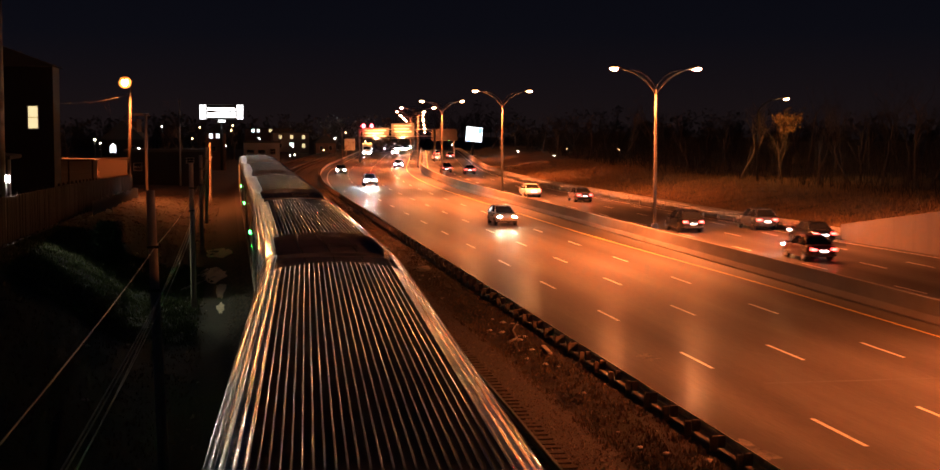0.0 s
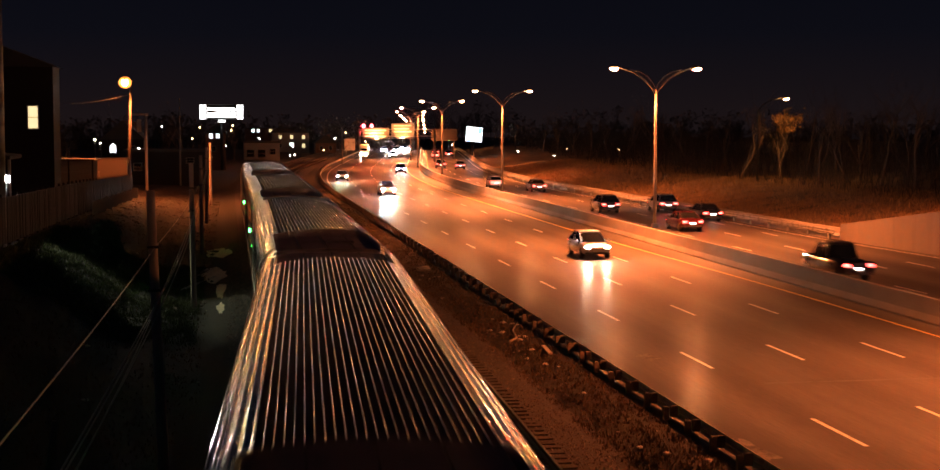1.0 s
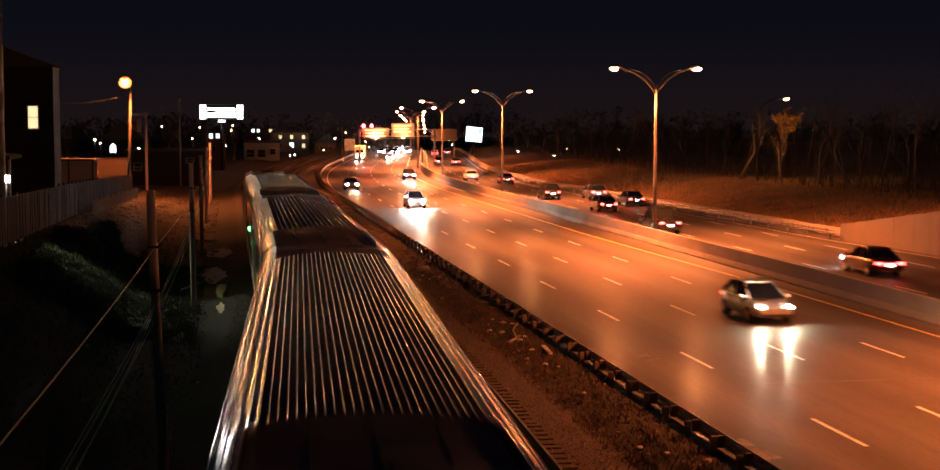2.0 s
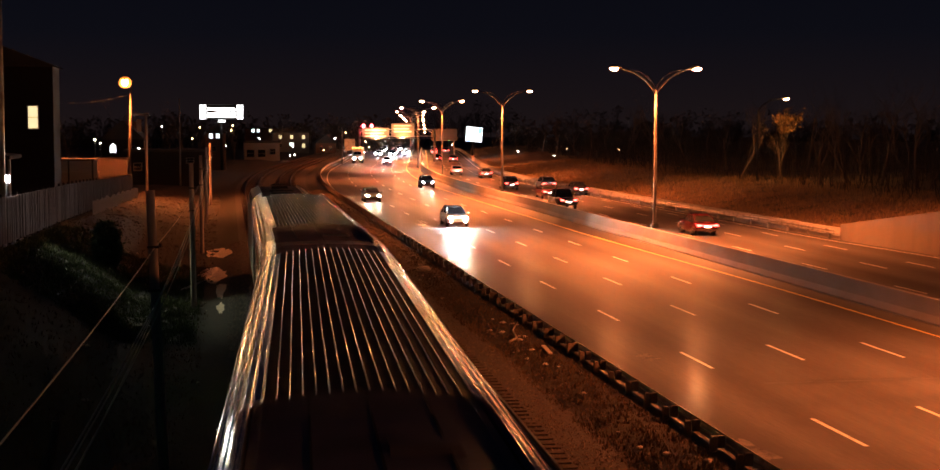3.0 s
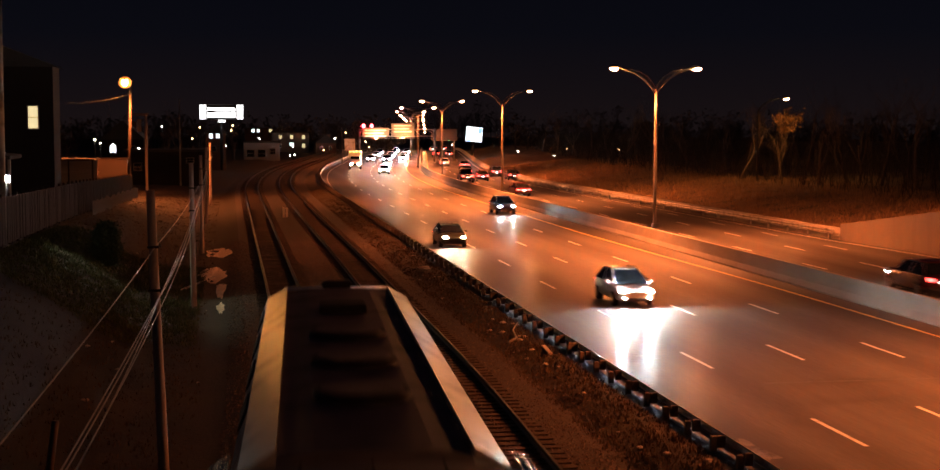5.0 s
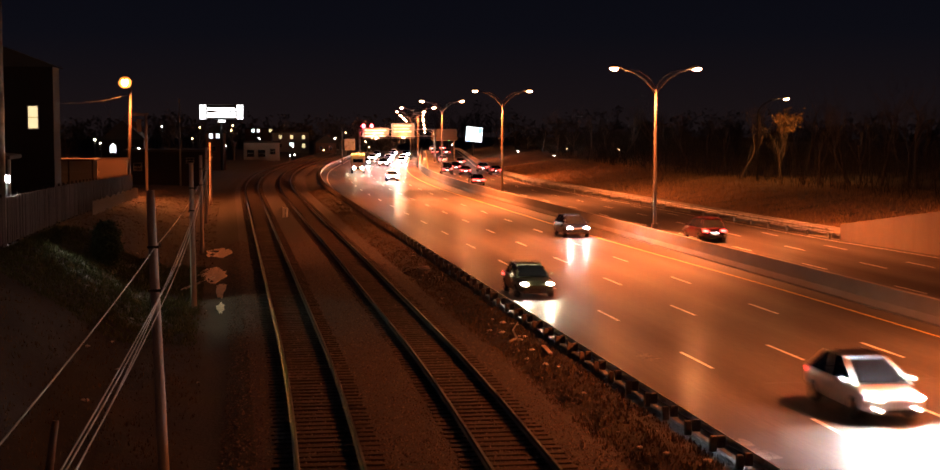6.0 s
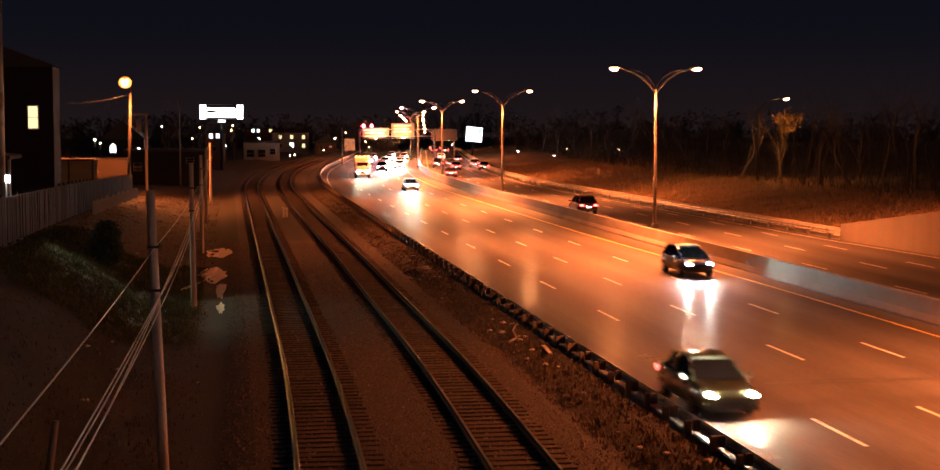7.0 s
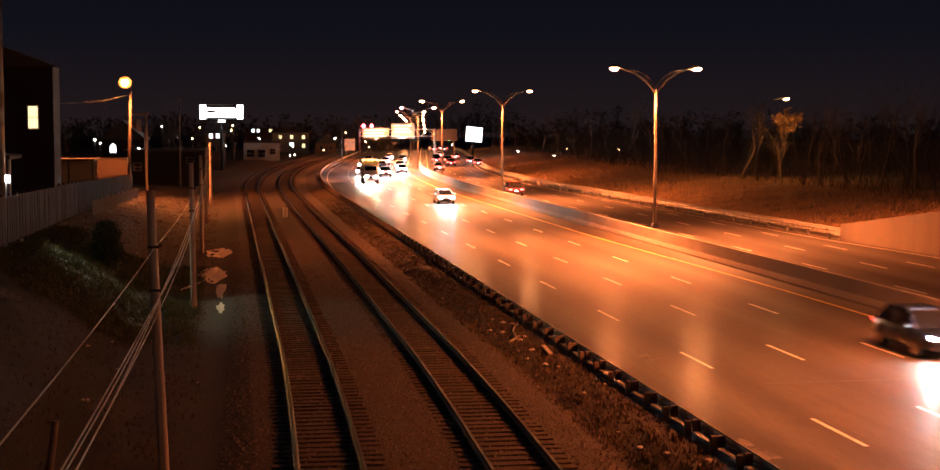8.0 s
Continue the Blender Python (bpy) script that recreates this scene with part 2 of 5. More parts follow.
LITTER = material("litter", (0.45, 0.40, 0.34), rough=0.8, scale=5.0, vary=0.3, obj_rand=0.8, bump=0.1)
BRICK_DARK = material("dark_brickwork", (0.16, 0.09, 0.065), rough=0.9, scale=1.0, vary=0.25, fine=12.0, fine_vary=0.25, bump=0.2)
SIDING = material("pale_siding", (0.32, 0.30, 0.27), rough=0.8, scale=0.8, vary=0.15, fine=8.0, fine_vary=0.12, bump=0.1, stretch=(0.3, 0.3, 3))
SHINGLE = material("roof_shingles", (0.06, 0.055, 0.052), rough=0.9, scale=1.0, vary=0.25, fine=10.0, fine_vary=0.3, bump=0.3)
LAMP_GLOW = glow("sodium_lamp", (1.0, 0.33, 0.11), 2600.0)
HEADLIGHT = glow("headlight_white", (0.90, 0.96, 1.0), 3200.0)
HEADLIGHT_BLUE = glow("headlight_bluish", (0.78, 0.91, 1.0), 1700.0)
HEADLIGHT_LOW = glow("headlight_dipped", (0.95, 0.95, 0.95), 700.0)
HEADLIGHT_BRIGHT = glow("headlight_dazzling", (0.88, 0.95, 1.0), 9000.0)
HEADLIGHT_WARM = glow("headlight_warm", (1.0, 0.86, 0.62), 1300.0)
TAILLIGHT = glow("taillight_red", (1.0, 0.035, 0.03), 22.0)
AMBER = glow("amber_marker", (1.0, 0.45, 0.08), 20.0)
DARK_CLAD = material("dark_clapboard", (0.018, 0.015, 0.014), rough=0.85, scale=1.0, vary=0.25, fine=12.0, fine_vary=0.2, bump=0.2, stretch=(0.3, 0.3, 4))
WINDOW_WARM = glow("lit_window_warm", (1.0, 0.80, 0.42), 0.9)
WINDOW_COOL = glow("lit_window_cool", (0.85, 0.95, 1.0), 2.5)
GREEN_LIGHT = glow("green_indicator", (0.05, 1.0, 0.12), 20.0)
RED_LIGHT = glow("red_signal", (1.0, 0.02, 0.03), 110.0)

# ---- ground: one sheet to the horizon ----
def make_ground():
    ss = [-260, -180, -120, -80, -50, -30, -15] + [i * 1.5 for i in range(0, 120)] + [180 + i * 6 for i in range(45)] + [460, 500, 560, 640, 760, 900, 1200, 1700, 2400, 3400]
    us = [-900, -500, -300, -180, -100, -60, -40, -28, -20, -15, -12] + [-11 + i * 0.55 for i in range(41)] + [11.3, 11.45, 11.53, 11.8, 12.3, 14, 20, 28, 36, 39.4, 40.3, 41.5, 42.6, 43.4, 44.2, 45.5, 46.5, 48, 50, 53, 56, 60, 65, 70, 78, 90, 110, 140, 200, 300, 500, 900]
    bm = bmesh.new()
    rows = [[bm.verts.new(P(s, u, terrain(s, u))) for u in us] for s in ss]
    for i, (a, b) in enumerate(zip(rows, rows[1:])):
        for k in range(len(us) - 1):
            f = bm.faces.new((a[k], a[k + 1], b[k + 1], b[k]))
            f.smooth = True
            t = track_u(ss[i])
            # Index 3 is the dim near-left bank, its shade put into the colour.
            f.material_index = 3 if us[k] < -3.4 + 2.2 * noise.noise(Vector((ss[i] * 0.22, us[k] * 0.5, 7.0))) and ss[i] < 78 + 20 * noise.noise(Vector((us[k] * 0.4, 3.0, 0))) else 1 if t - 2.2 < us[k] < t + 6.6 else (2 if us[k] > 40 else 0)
    return tagged(part("ground", bm, [SOIL, BALLAST, BANK, SHADED_BANK]), "bare earth verge and ballast bed beside the highway", "ground", kind="structure")


BANK = material("dry_bank", (0.19, 0.13, 0.075), rough=0.95, scale=0.35, vary=0.35, fine=7.0, fine_vary=0.4, bump=0.8, bump_dist=0.05, dirt=(0.05, 0.042, 0.022), dirt_amount=0.4, dirt_scale=0.3)
# Near-black bank soil: the missing light is painted in.
SHADED_BANK = material("shaded_bank_soil", (0.014, 0.012, 0.010), rough=0.9, scale=1.2, vary=0.4, fine=14.0, fine_vary=0.5, bump=0.8, bump_dist=0.04)
ground = make_ground()


# ---- road with painted lines ----
def yellow_u(s):
    return 26.7 - 0.9 * smooth(65, 112, s)


def line_bm(stations, u, w, z=0.006):
    bm = bmesh.new()
    rows = []
    for s in stations:
        uu = u(s) if callable(u) else u
        rows.append([bm.verts.new(P(s, uu - w / 2, z)), bm.verts.new(P(s, uu + w / 2, z))])
    for a, b in zip(rows, rows[1:]):
        bm.faces.new((a[0], a[1], b[1], b[0]))
    return bm


def make_road():
    bm = bmesh.new()
    sweep(bm, steps(-260, 1000, 5, 20), [(11.54, -0.10), (11.54, 0.0), (15.8, 0.0), (19.5, 0.0), (23.1, 0.0), (28.0, 0.0)])
    road = tagged(part("road", bm, ASPHALT), "worn glossy asphalt highway under sodium light", "road", kind="structure")
    bm = bmesh.new()
    sweep(bm, steps(-260, 1000, 5, 20), [(28.8, 0.0), (33, 0.0), (36.5, 0.0), (lambda s: right_edge(s) + 0.2, 0.0), (lambda s: right_edge(s) + 0.2, -0.1)])
    road_b = tagged(part("road_outbound", bm, ASPHALT), "worn asphalt highway beyond the median", "road", kind="structure")
    st = steps(-60, 700, 5, 12)
    part("edge_line", line_bm(st, yellow_u, 0.17), PAINT_YELLOW, road, "faded yellow edge line")
    part("edge_line", line_bm(st, 12.55, 0.14), PAINT_WHITE, road, "worn white edge line")
    part("edge_line", line_bm(st, 29.75, 0.15), PAINT_YELLOW, road_b, "faded yellow edge line")
    part("edge_line", line_bm(st, lambda s: right_edge(s) - 0.9, 0.14), PAINT_WHITE, road_b, "worn white edge line")
    for parent, u, phase in ((road, 15.80, 35.18), (road, 19.46, 36.38), (road, 23.12, 36.34), (road_b, 32.9, 30.2), (road_b, 36.45, 30.2), (road_b, 39.3, 30.2)):
        for j in range(-3, 30):
            s = phase + 12.19 * j
            if u > 39 and s > 200:
                continue
            bm = line_bm([s, s + 1.8, s + 3.6], u, 0.14)
            part("lane_dash", bm, PAINT_WHITE, parent)
    # Wide first strip paints a shadow line across the lanes; thin ones are joints.
    for s, u0, u1, w in ((44.4, 16.5, 28.0, 0.22), (91.0, 11.6, 27.9, 0.06), (139.0, 11.6, 27.9, 0.06)):
        bm = bmesh.new()
        rows = []
        for i in range(24):
            u = u0 + (u1 - u0) * i / 23
            d = 0.06 * noise.noise(Vector((u * 0.7, s, 0)))
            rows.append([bm.verts.new(P(s + d - w / 2, u, 0.004)), bm.verts.new(P(s + d + w / 2, u, 0.004))])
        for a, b in zip(rows, rows[1:]):
            bm.faces.new((a[0], b[0], b[1], a[1]))
        part("tar_seam", bm, CROSS_DARK, road, "dark strip across the lanes")
    # broken, paler surface by the kerb
    for s, u, rs, ru, seed in ((49.9, 14.3, 1.3, 0.55, 1), (35.4, 12.8, 1.6, 0.5, 2), (38.0, 12.4, 0.9, 0.35, 3)):
        bm = bmesh.new()
        n = 22
        loop = []
        for k in range(n):
            q = k * math.tau / n
            f = 0.7 + 0.8 * noise.noise(Vector((math.cos(q) * 2.2, math.sin(q) * 2.2, seed * 3.7)))
            loop.append(bm.verts.new(P(s + rs * f * math.cos(q), u + ru * f * math.sin(q), 0.005)))
        bm.faces.new(loop)
        bmesh.ops.triangulate(bm, faces=bm.faces)
        part("worn_patch", bm, WORN, road, "pale broken asphalt patch")
    return road, road_b


WORN = material("worn_asphalt", (0.15, 0.135, 0.12), rough=0.85, scale=3, vary=0.5, fine=14, fine_vary=0.5, bump=0.8, bump_dist=0.03, dirt=(0.04, 0.036, 0.034), dirt_amount=0.6, dirt_scale=2.2)
CROSS_DARK = material("cross_dark", (0.022, 0.02, 0.02), rough=0.55, scale=3, vary=0.3, bump=0.1)
road, road_outbound = make_road()


# ---- median barrier ----
def make_median():
    prof = [(-0.36, -0.02), (-0.36, 0.08), (-0.20, 0.34), (-0.11, 0.98), (-0.09, 1.0), (0.09, 1.0), (0.11, 0.98), (0.20, 0.34), (0.36, 0.08), (0.36, -0.02)]
    med = thing("median_barrier", "long weathered concrete median barrier between the carriageways", "barrier", kind="structure")
    s = -60.0
    while s < 520:
        ln = 18.3 if s < 260 else 36.6
        bm = bmesh.new()
        sweep(bm, [s + 0.006] + [s + ln * q / 6 for q in range(1, 6)] + [s + ln - 0.006], [(28.4 + a, b) for a, b in prof], closed=True)
        part("barrier_segment", bm, CONCRETE, med)
        s += ln
    return med


make_median()


# ---- guard rail on timber posts between tracks and road ----
def w_beam(u, face):
    """Cross-section of a W-shaped rail, its ribs towards face."""
    f = face
    pts = [(0.0, 0.41), (0.05, 0.44), (0.08, 0.49), (0.05, 0.54), (0.0, 0.58), (0.05, 0.62), (0.08, 0.68), (0.05, 0.73), (0.0, 0.76)]
    return [(u + f * a, z) for a, z in pts] + [(u + f * a - f * 0.012, z) for a, z in reversed(pts)]


def make_guard_rail():
    rail = thing("guard_rail", "steel highway guard rail on stout timber posts with block-outs", "guard rail", kind="structure")
    bm = bmesh.new()
    sweep(bm, steps(-40, 420, 2.5, 8), w_beam(11.55, 1), closed=True)
    part("beam", bm, GALV, rail, "galvanised W-shaped beam")
    post = mesh_of("post", boxed(-0.075, 0.075, -0.07, 0.07, -0.3, 0.74, bevel=0.012), POST_WOOD)
    block = mesh_of("block_out", boxed(-0.09, 0.10, -0.06, 0.06, 0.46, 0.75, bevel=0.01), POST_WOOD)
    s, rng = 26.0, random.Random(3)
    while s < 330:
        tilt = pose(0, 0, 0, rng.uniform(-2, 2), rng.uniform(-2, 2), rng.uniform(-4, 4))
        base = Matrix.Translation(P(s, 11.23, rng.uniform(-0.03, 0.02))) @ pose(0, 0, 0, 0, 0, heading(s))
        part("post", post, None, rail, m=base @ tilt)
        part("block_out", block, None, rail, m=Matrix.Translation(P(s, 11.43, 0)) @ pose(0, 0, 0, 0, 0, heading(s)))
        s += 1.905
    return rail


make_guard_rail()


# ---- right-hand barrier, retaining wall ----
def make_right_side():
    bm = bmesh.new()
    sweep(bm, steps(99, 520, 5, 12), [(lambda s, a=a: right_edge(s) + a, z) for a, z in ((0.0, -0.05), (0.03, 0.25), (0.22, 0.42), (0.26, 0.80), (0.46, 0.80), (0.50, -0.05))], closed=True)
    low = tagged(part("roadside_barrier", bm, CONCRETE), "low concrete roadside barrier below the grass bank", "barrier", kind="structure")
    bm = bmesh.new()
    sweep(bm, steps(99, 260, 4, 8), [(lambda s, a=a: right_edge(s) + a, z) for a, z in [(q[0] - 0.42, q[1]) for q in w_beam(0.0, -1)]], closed=True)
    gr = thing("guard_rail_outbound", "low galvanised guard rail along the outbound shoulder", "guard rail", kind="structure")
    part("beam", bm, GALV, gr)
    post = mesh_of("post", boxed(-0.08, 0.08, -0.06, 0.06, -0.1, 0.7, bevel=0.01), GALV)
    for i in range(42):
        s = 100 + i * 3.8
        part("post", post, None, gr, m=Matrix.Translation(P(s, right_edge(s) - 0.30, 0)) @ pose(0, 0, 0, 0, 0, heading(s)))
    wall = thing("retaining_wall", "tall cast concrete retaining wall in panels, rising towards the bridge", "wall", kind="structure")
    s = 99.0
    while s > 20:
        a, b = s, s - 7.3
        bm = bmesh.new()
        ring = []
        for q in (a - 0.012, b + 0.012):
            top = 1.1 + (99 - q) * 0.127
            top = min(top, 5.5)
            ring.append([bm.verts.new(P(q, right_edge(q) + du, z)) for du, z in ((0.0, -0.1), (0.0, top), (0.45, top), (0.45, -0.1))])
        for k in range(4):
            bm.faces.new((ring[0][k], ring[0][(k + 1) % 4], ring[1][(k + 1) % 4], ring[1][k]))
        bm.faces.new(ring[0][::-1])
        bm.faces.new(ring[1])
        bmesh.ops.recalc_face_normals(bm, faces=bm.faces)
        part("wall_panel", bm, WALL, wall)
        s = b


make_right_side()


# ---- unseen road bridge under the camera, added to shade the near road ----
def make_bridge():
    b = thing("road_bridge", "plain concrete road bridge over the tracks and the highway", "bridge", kind="structure")
    part("deck", boxed(-40, 72, -13.0, 0.15, 5.75, 6.5, bevel=0.03), CONCRETE, b)
    part("parapet", boxed(-40, 72, 0.154, 0.42, 5.6, 7.6, bevel=0.03), CONCRETE, b)
    part("parapet", boxed(-40, 72, -13.3, -13.004, 5.6, 7.6, bevel=0.03), CONCRETE, b)
    for x in (-13.5, 8.7, 47.2):
        part("pier", boxed(x - 0.4, x + 0.4, -11.5, -1.2, -0.6, 5.746, bevel=0.03), CONCRETE, b)


make_bridge()


# ---- street lamps on the median ----
def lamp_head():
    """A cobra-head luminaire that points along +x."""
    bm = bmesh.new()
    tube(bm, [(-0.1, 0, 0.03), (0.05, 0, 0.05), (0.3, 0, 0.06), (0.6, 0, 0.03), (0.75, 0, 0.0)], [0.05, 0.10, 0.15, 0.13, 0.04], 10)
    for v in bm.verts:
        v.co.z = max(v.co.z, -0.05)
    return bm


def lens_bm():
    bm = bmesh.new()
    bmesh.ops.create_uvsphere(bm, u_segments=12, v_segments=8, radius=1.0)
    bmesh.ops.transform(bm, matrix=Matrix.Translation((0.42, 0, -0.06)) @ Matrix.Diagonal((0.26, 0.15, 0.10, 1)), verts=bm.verts)
    return bm


HEAD_ME, LENS_ME = mesh_of("luminaire", lamp_head(), POLE_PAINT), mesh_of("lens", lens_bm(), LAMP_GLOW)
ARM_ME = mesh_of("arm", tubed([(0, 0, 10.0), (0.25, 0, 10.35), (0.8, 0, 10.95), (1.5, 0, 11.4), (2.2, 0, 11.65), (2.55, 0, 11.72)], [0.06, 0.055, 0.05, 0.045, 0.04, 0.04], 8), POLE_PAINT)
BRACE_ME = mesh_of("arm_brace", tubed([(0, 0, 10.35), (0.2, 0, 10.72), (0.6, 0, 11.16), (1.15, 0, 11.48), (1.8, 0, 11.64)], 0.028, 6), POLE_PAINT)
POLE_ME = mesh_of("pole", tubed([(0, 0, 0.9), (0, 0, 4), (0, 0, 8), (0, 0, 10.3)], [0.125, 0.11, 0.09, 0.075], 12), POLE_PAINT)
BASE_ME = mesh_of("base", boxed(-0.2, 0.2, -0.2, 0.2, 0.85, 1.2, bevel=0.03), POLE_PAINT)


def head_lamp(name, at, power, colour=SODIUM, cone=163, blend=0.75, size=0.14):
    d = bpy.data.lights.new(name, "SPOT")
    d.energy, d.color, d.spot_size, d.spot_blend, d.shadow_soft_size = power, colour, radians(cone), blend, size
    ob = new(name, d)
    ob.location = at
    return ob


def make_street_lamp(s, lit, power=1.0, du=0.0, dz=0.0):
    lamp = thing("street_lamp", "tall twin-armed steel street lamp with glowing sodium heads on the median", "street lamp", "street lamps on the median",
                 m=Matrix.Translation(P(s, 28.45 + du, 0.1 + dz)) @ pose(0, 0, 0, 0, 0, heading(s)))
    part("base", BASE_ME, None, lamp)
    part("pole", POLE_ME, None, lamp)
    for turn in (0, 180):
        m = pose(0, 0, 0, 0, 0, turn)
        arm = part("arm", ARM_ME, None, lamp, m=m)
        part("arm_brace", BRACE_ME, None, arm)
        part("luminaire", HEAD_ME, None, arm, m=pose(2.5, 0, 11.72, 0, -4, 0))
        part("lens", LENS_ME, None, lamp, "glowing sodium lens", m=m @ pose(2.5, 0, 11.72, 0, -4, 0))
        if lit:
            k = math.radians(heading(s))
            side = 1 if turn == 0 else -1
            off = Vector((math.cos(k), math.sin(k), 0)) * 2.92 * side
            head_lamp("sodium_light", P(s, 28.45 + du, 0.1 + dz) + off + Vector((0, 0, 11.2)), HEAD_POWER * power * (0.62 if side > 0 else 1.0))


# the far posts follow the median as it swings and falls towards the crest
LAMP_SHIFT = {1: (0.17, 0.04), 2: (0.1, -0.26), 3: (0.52, -0.48), 4: (-0.55, -0.82), 5: (-2.3, -1.06), 6: (-2.4, -1.56), 7: (-2.4, -2.1), 8: (-2.4, -2.0), 9: (-2.0, -1.8), 10: (-1.8, -1.0), 11: (-1.6, 0.0)}
for i in range(-1, 12):
    make_street_lamp(41.1 + 57.5 * i, i < 6, 0.62 if i < 1 else 1.12, *LAMP_SHIFT.get(i, (0.0, 0.0)))


# ---- tracks ----
def rail_profile(c):
    return [(c - 0.075, 0.0), (c - 0.075, 0.02), (c - 0.012, 0.05), (c - 0.012, 0.125), (c - 0.037, 0.14), (c - 0.037, 0.168), (c - 0.03, 0.172),
            (c + 0.03, 0.172), (c + 0.037, 0.168), (c + 0.037, 0.14), (c + 0.012, 0.125), (c + 0.012, 0.05), (c + 0.075, 0.02), (c + 0.075, 0.0)]


RAIL_Z = 0.28


def make_track(offset, label):
    track = thing("railway_track", label, "railway track", "railway tracks", kind="structure")
    for side in (-0.7535, 0.7535):
        bm = bmesh.new()
        prof = [(lambda s, a=a: track_u(s) + offset(s) + a, z + RAIL_Z) for a, z in rail_profile(side)]
        sweep(bm, steps(-250, 480, 2.0, 5), prof, closed=True)
        for f in bm.faces:
            f.material_index = 1 if f.calc_center_median().z < RAIL_Z + 0.165 + rise(0) and f.normal.z < 0.7 else 0
        part("rail", bm, [RAIL_STEEL, RAIL_RUST], track, "worn steel rail with a polished head")
    tie = mesh_of("sleeper", boxed(-1.3, 1.3, -0.115, 0.115, -0.12, 0.03, bevel=0.01), SLEEPER)
    plate = bmesh.new()
    rng = random.Random(int(offset(0) * 10) + 5)
    far = bmesh.new()
    s, n = 24.0, 0
    while s < 330:
        m = Matrix.Translation(P(s, track_u(s) + offset(s) + rng.uniform(-0.04, 0.04), RAIL_Z - 0.03 + rng.uniform(-0.012, 0.006))) @ pose(0, 0, 0, 0, 0, heading(s) + rng.uniform(-1.5, 1.5))
        if n < 290:
            part("sleeper", tie, None, track, m=m)
        else:
            box(far, -1.3, 1.3, -0.115, 0.115, -0.12, 0.03, m=m)
        n += 1
        s += 0.53
    tagged(part("far_sleepers", far, SLEEPER, track), kind="stuff")
    return track


make_track(lambda s: 0.0, "curving railway track with shiny rails on dark timber sleepers")
make_track(lambda s: 4.38 - 0.22 * smooth(80, 140, s) - 0.06 * smooth(50, 30, s), "curving railway track with shiny rails next to the verge")


# ---- cars ----
def loft(bm, rings):
    vs = [[bm.verts.new(q) for q in r] for r in rings]
    n = len(rings[0])
    for a, b in zip(vs, vs[1:]):
        for k in range(n):
            bm.faces.new((a[k], a[(k + 1) % n], b[(k + 1) % n], b[k])).smooth = True
    bm.faces.new(vs[0])
    bm.faces.new(vs[-1][::-1])
    bmesh.ops.recalc_face_normals(bm, faces=bm.faces)


def ring(y, hw, z0, z1, n=20, e=0.35):
    out = []
    for k in range(n):
        a = k * math.tau / n
        c, s_ = math.cos(a), math.sin(a)
        out.append((hw * math.copysign(abs(c) ** e, c), y, (z0 + z1) / 2 + (z1 - z0) / 2 * math.copysign(abs(s_) ** e, s_)))
    return out


SHAPES = {
    # body rings (y, half width, bottom, top); cabin: bottom y0 y1, half width, z; top y0 y1, half width, z
    "sedan": ([(-2.36, .66, .48, .82), (-2.28, .80, .36, .97), (-1.7, .88, .26, 1.02), (-.6, .905, .22, .99), (.6, .905, .22, .96), (1.4, .89, .25, .92), (2.0, .85, .28, .82), (2.3, .76, .36, .70), (2.38, .62, .42, .62)],
              (-1.75, 1.30, .80, .95, -1.0, .28, .60, 1.44), .33, 1.42),
    "suv": ([(-2.34, .70, .50, .92), (-2.28, .84, .40, 1.04), (-1.6, .91, .28, 1.08), (-.4, .93, .25, 1.06), (.8, .93, .25, 1.03), (1.5, .91, .28, .98), (2.05, .86, .32, .88), (2.30, .77, .40, .76), (2.40, .60, .46, .68)],
            (-2.18, 1.30, .84, 1.02, -1.60, .22, .64, 1.60), .36, 1.42),
    "crossover": ([(-2.25, .68, .50, .96), (-2.18, .82, .38, 1.05), (-1.5, .90, .27, 1.07), (-.4, .92, .24, 1.04), (.7, .92, .24, 1.0), (1.4, .90, .27, .95), (1.95, .85, .31, .85), (2.2, .76, .40, .74), (2.32, .60, .46, .66)],
                  (-2.02, 1.38, .82, .99, -1.20, .16, .61, 1.54), .35, 1.40),
    "pickup": ([(-2.85, .80, .55, 1.05), (-2.80, .92, .46, 1.12), (-1.0, .96, .40, 1.12), (.4, .97, .38, 1.12), (1.5, .96, .40, 1.12), (2.4, .92, .44, 1.05), (2.75, .84, .52, .9), (2.82, .70, .56, .82)],
               (-0.75, 1.45, .86, 1.10, -0.55, .75, .70, 1.85), .40, 1.75),
}


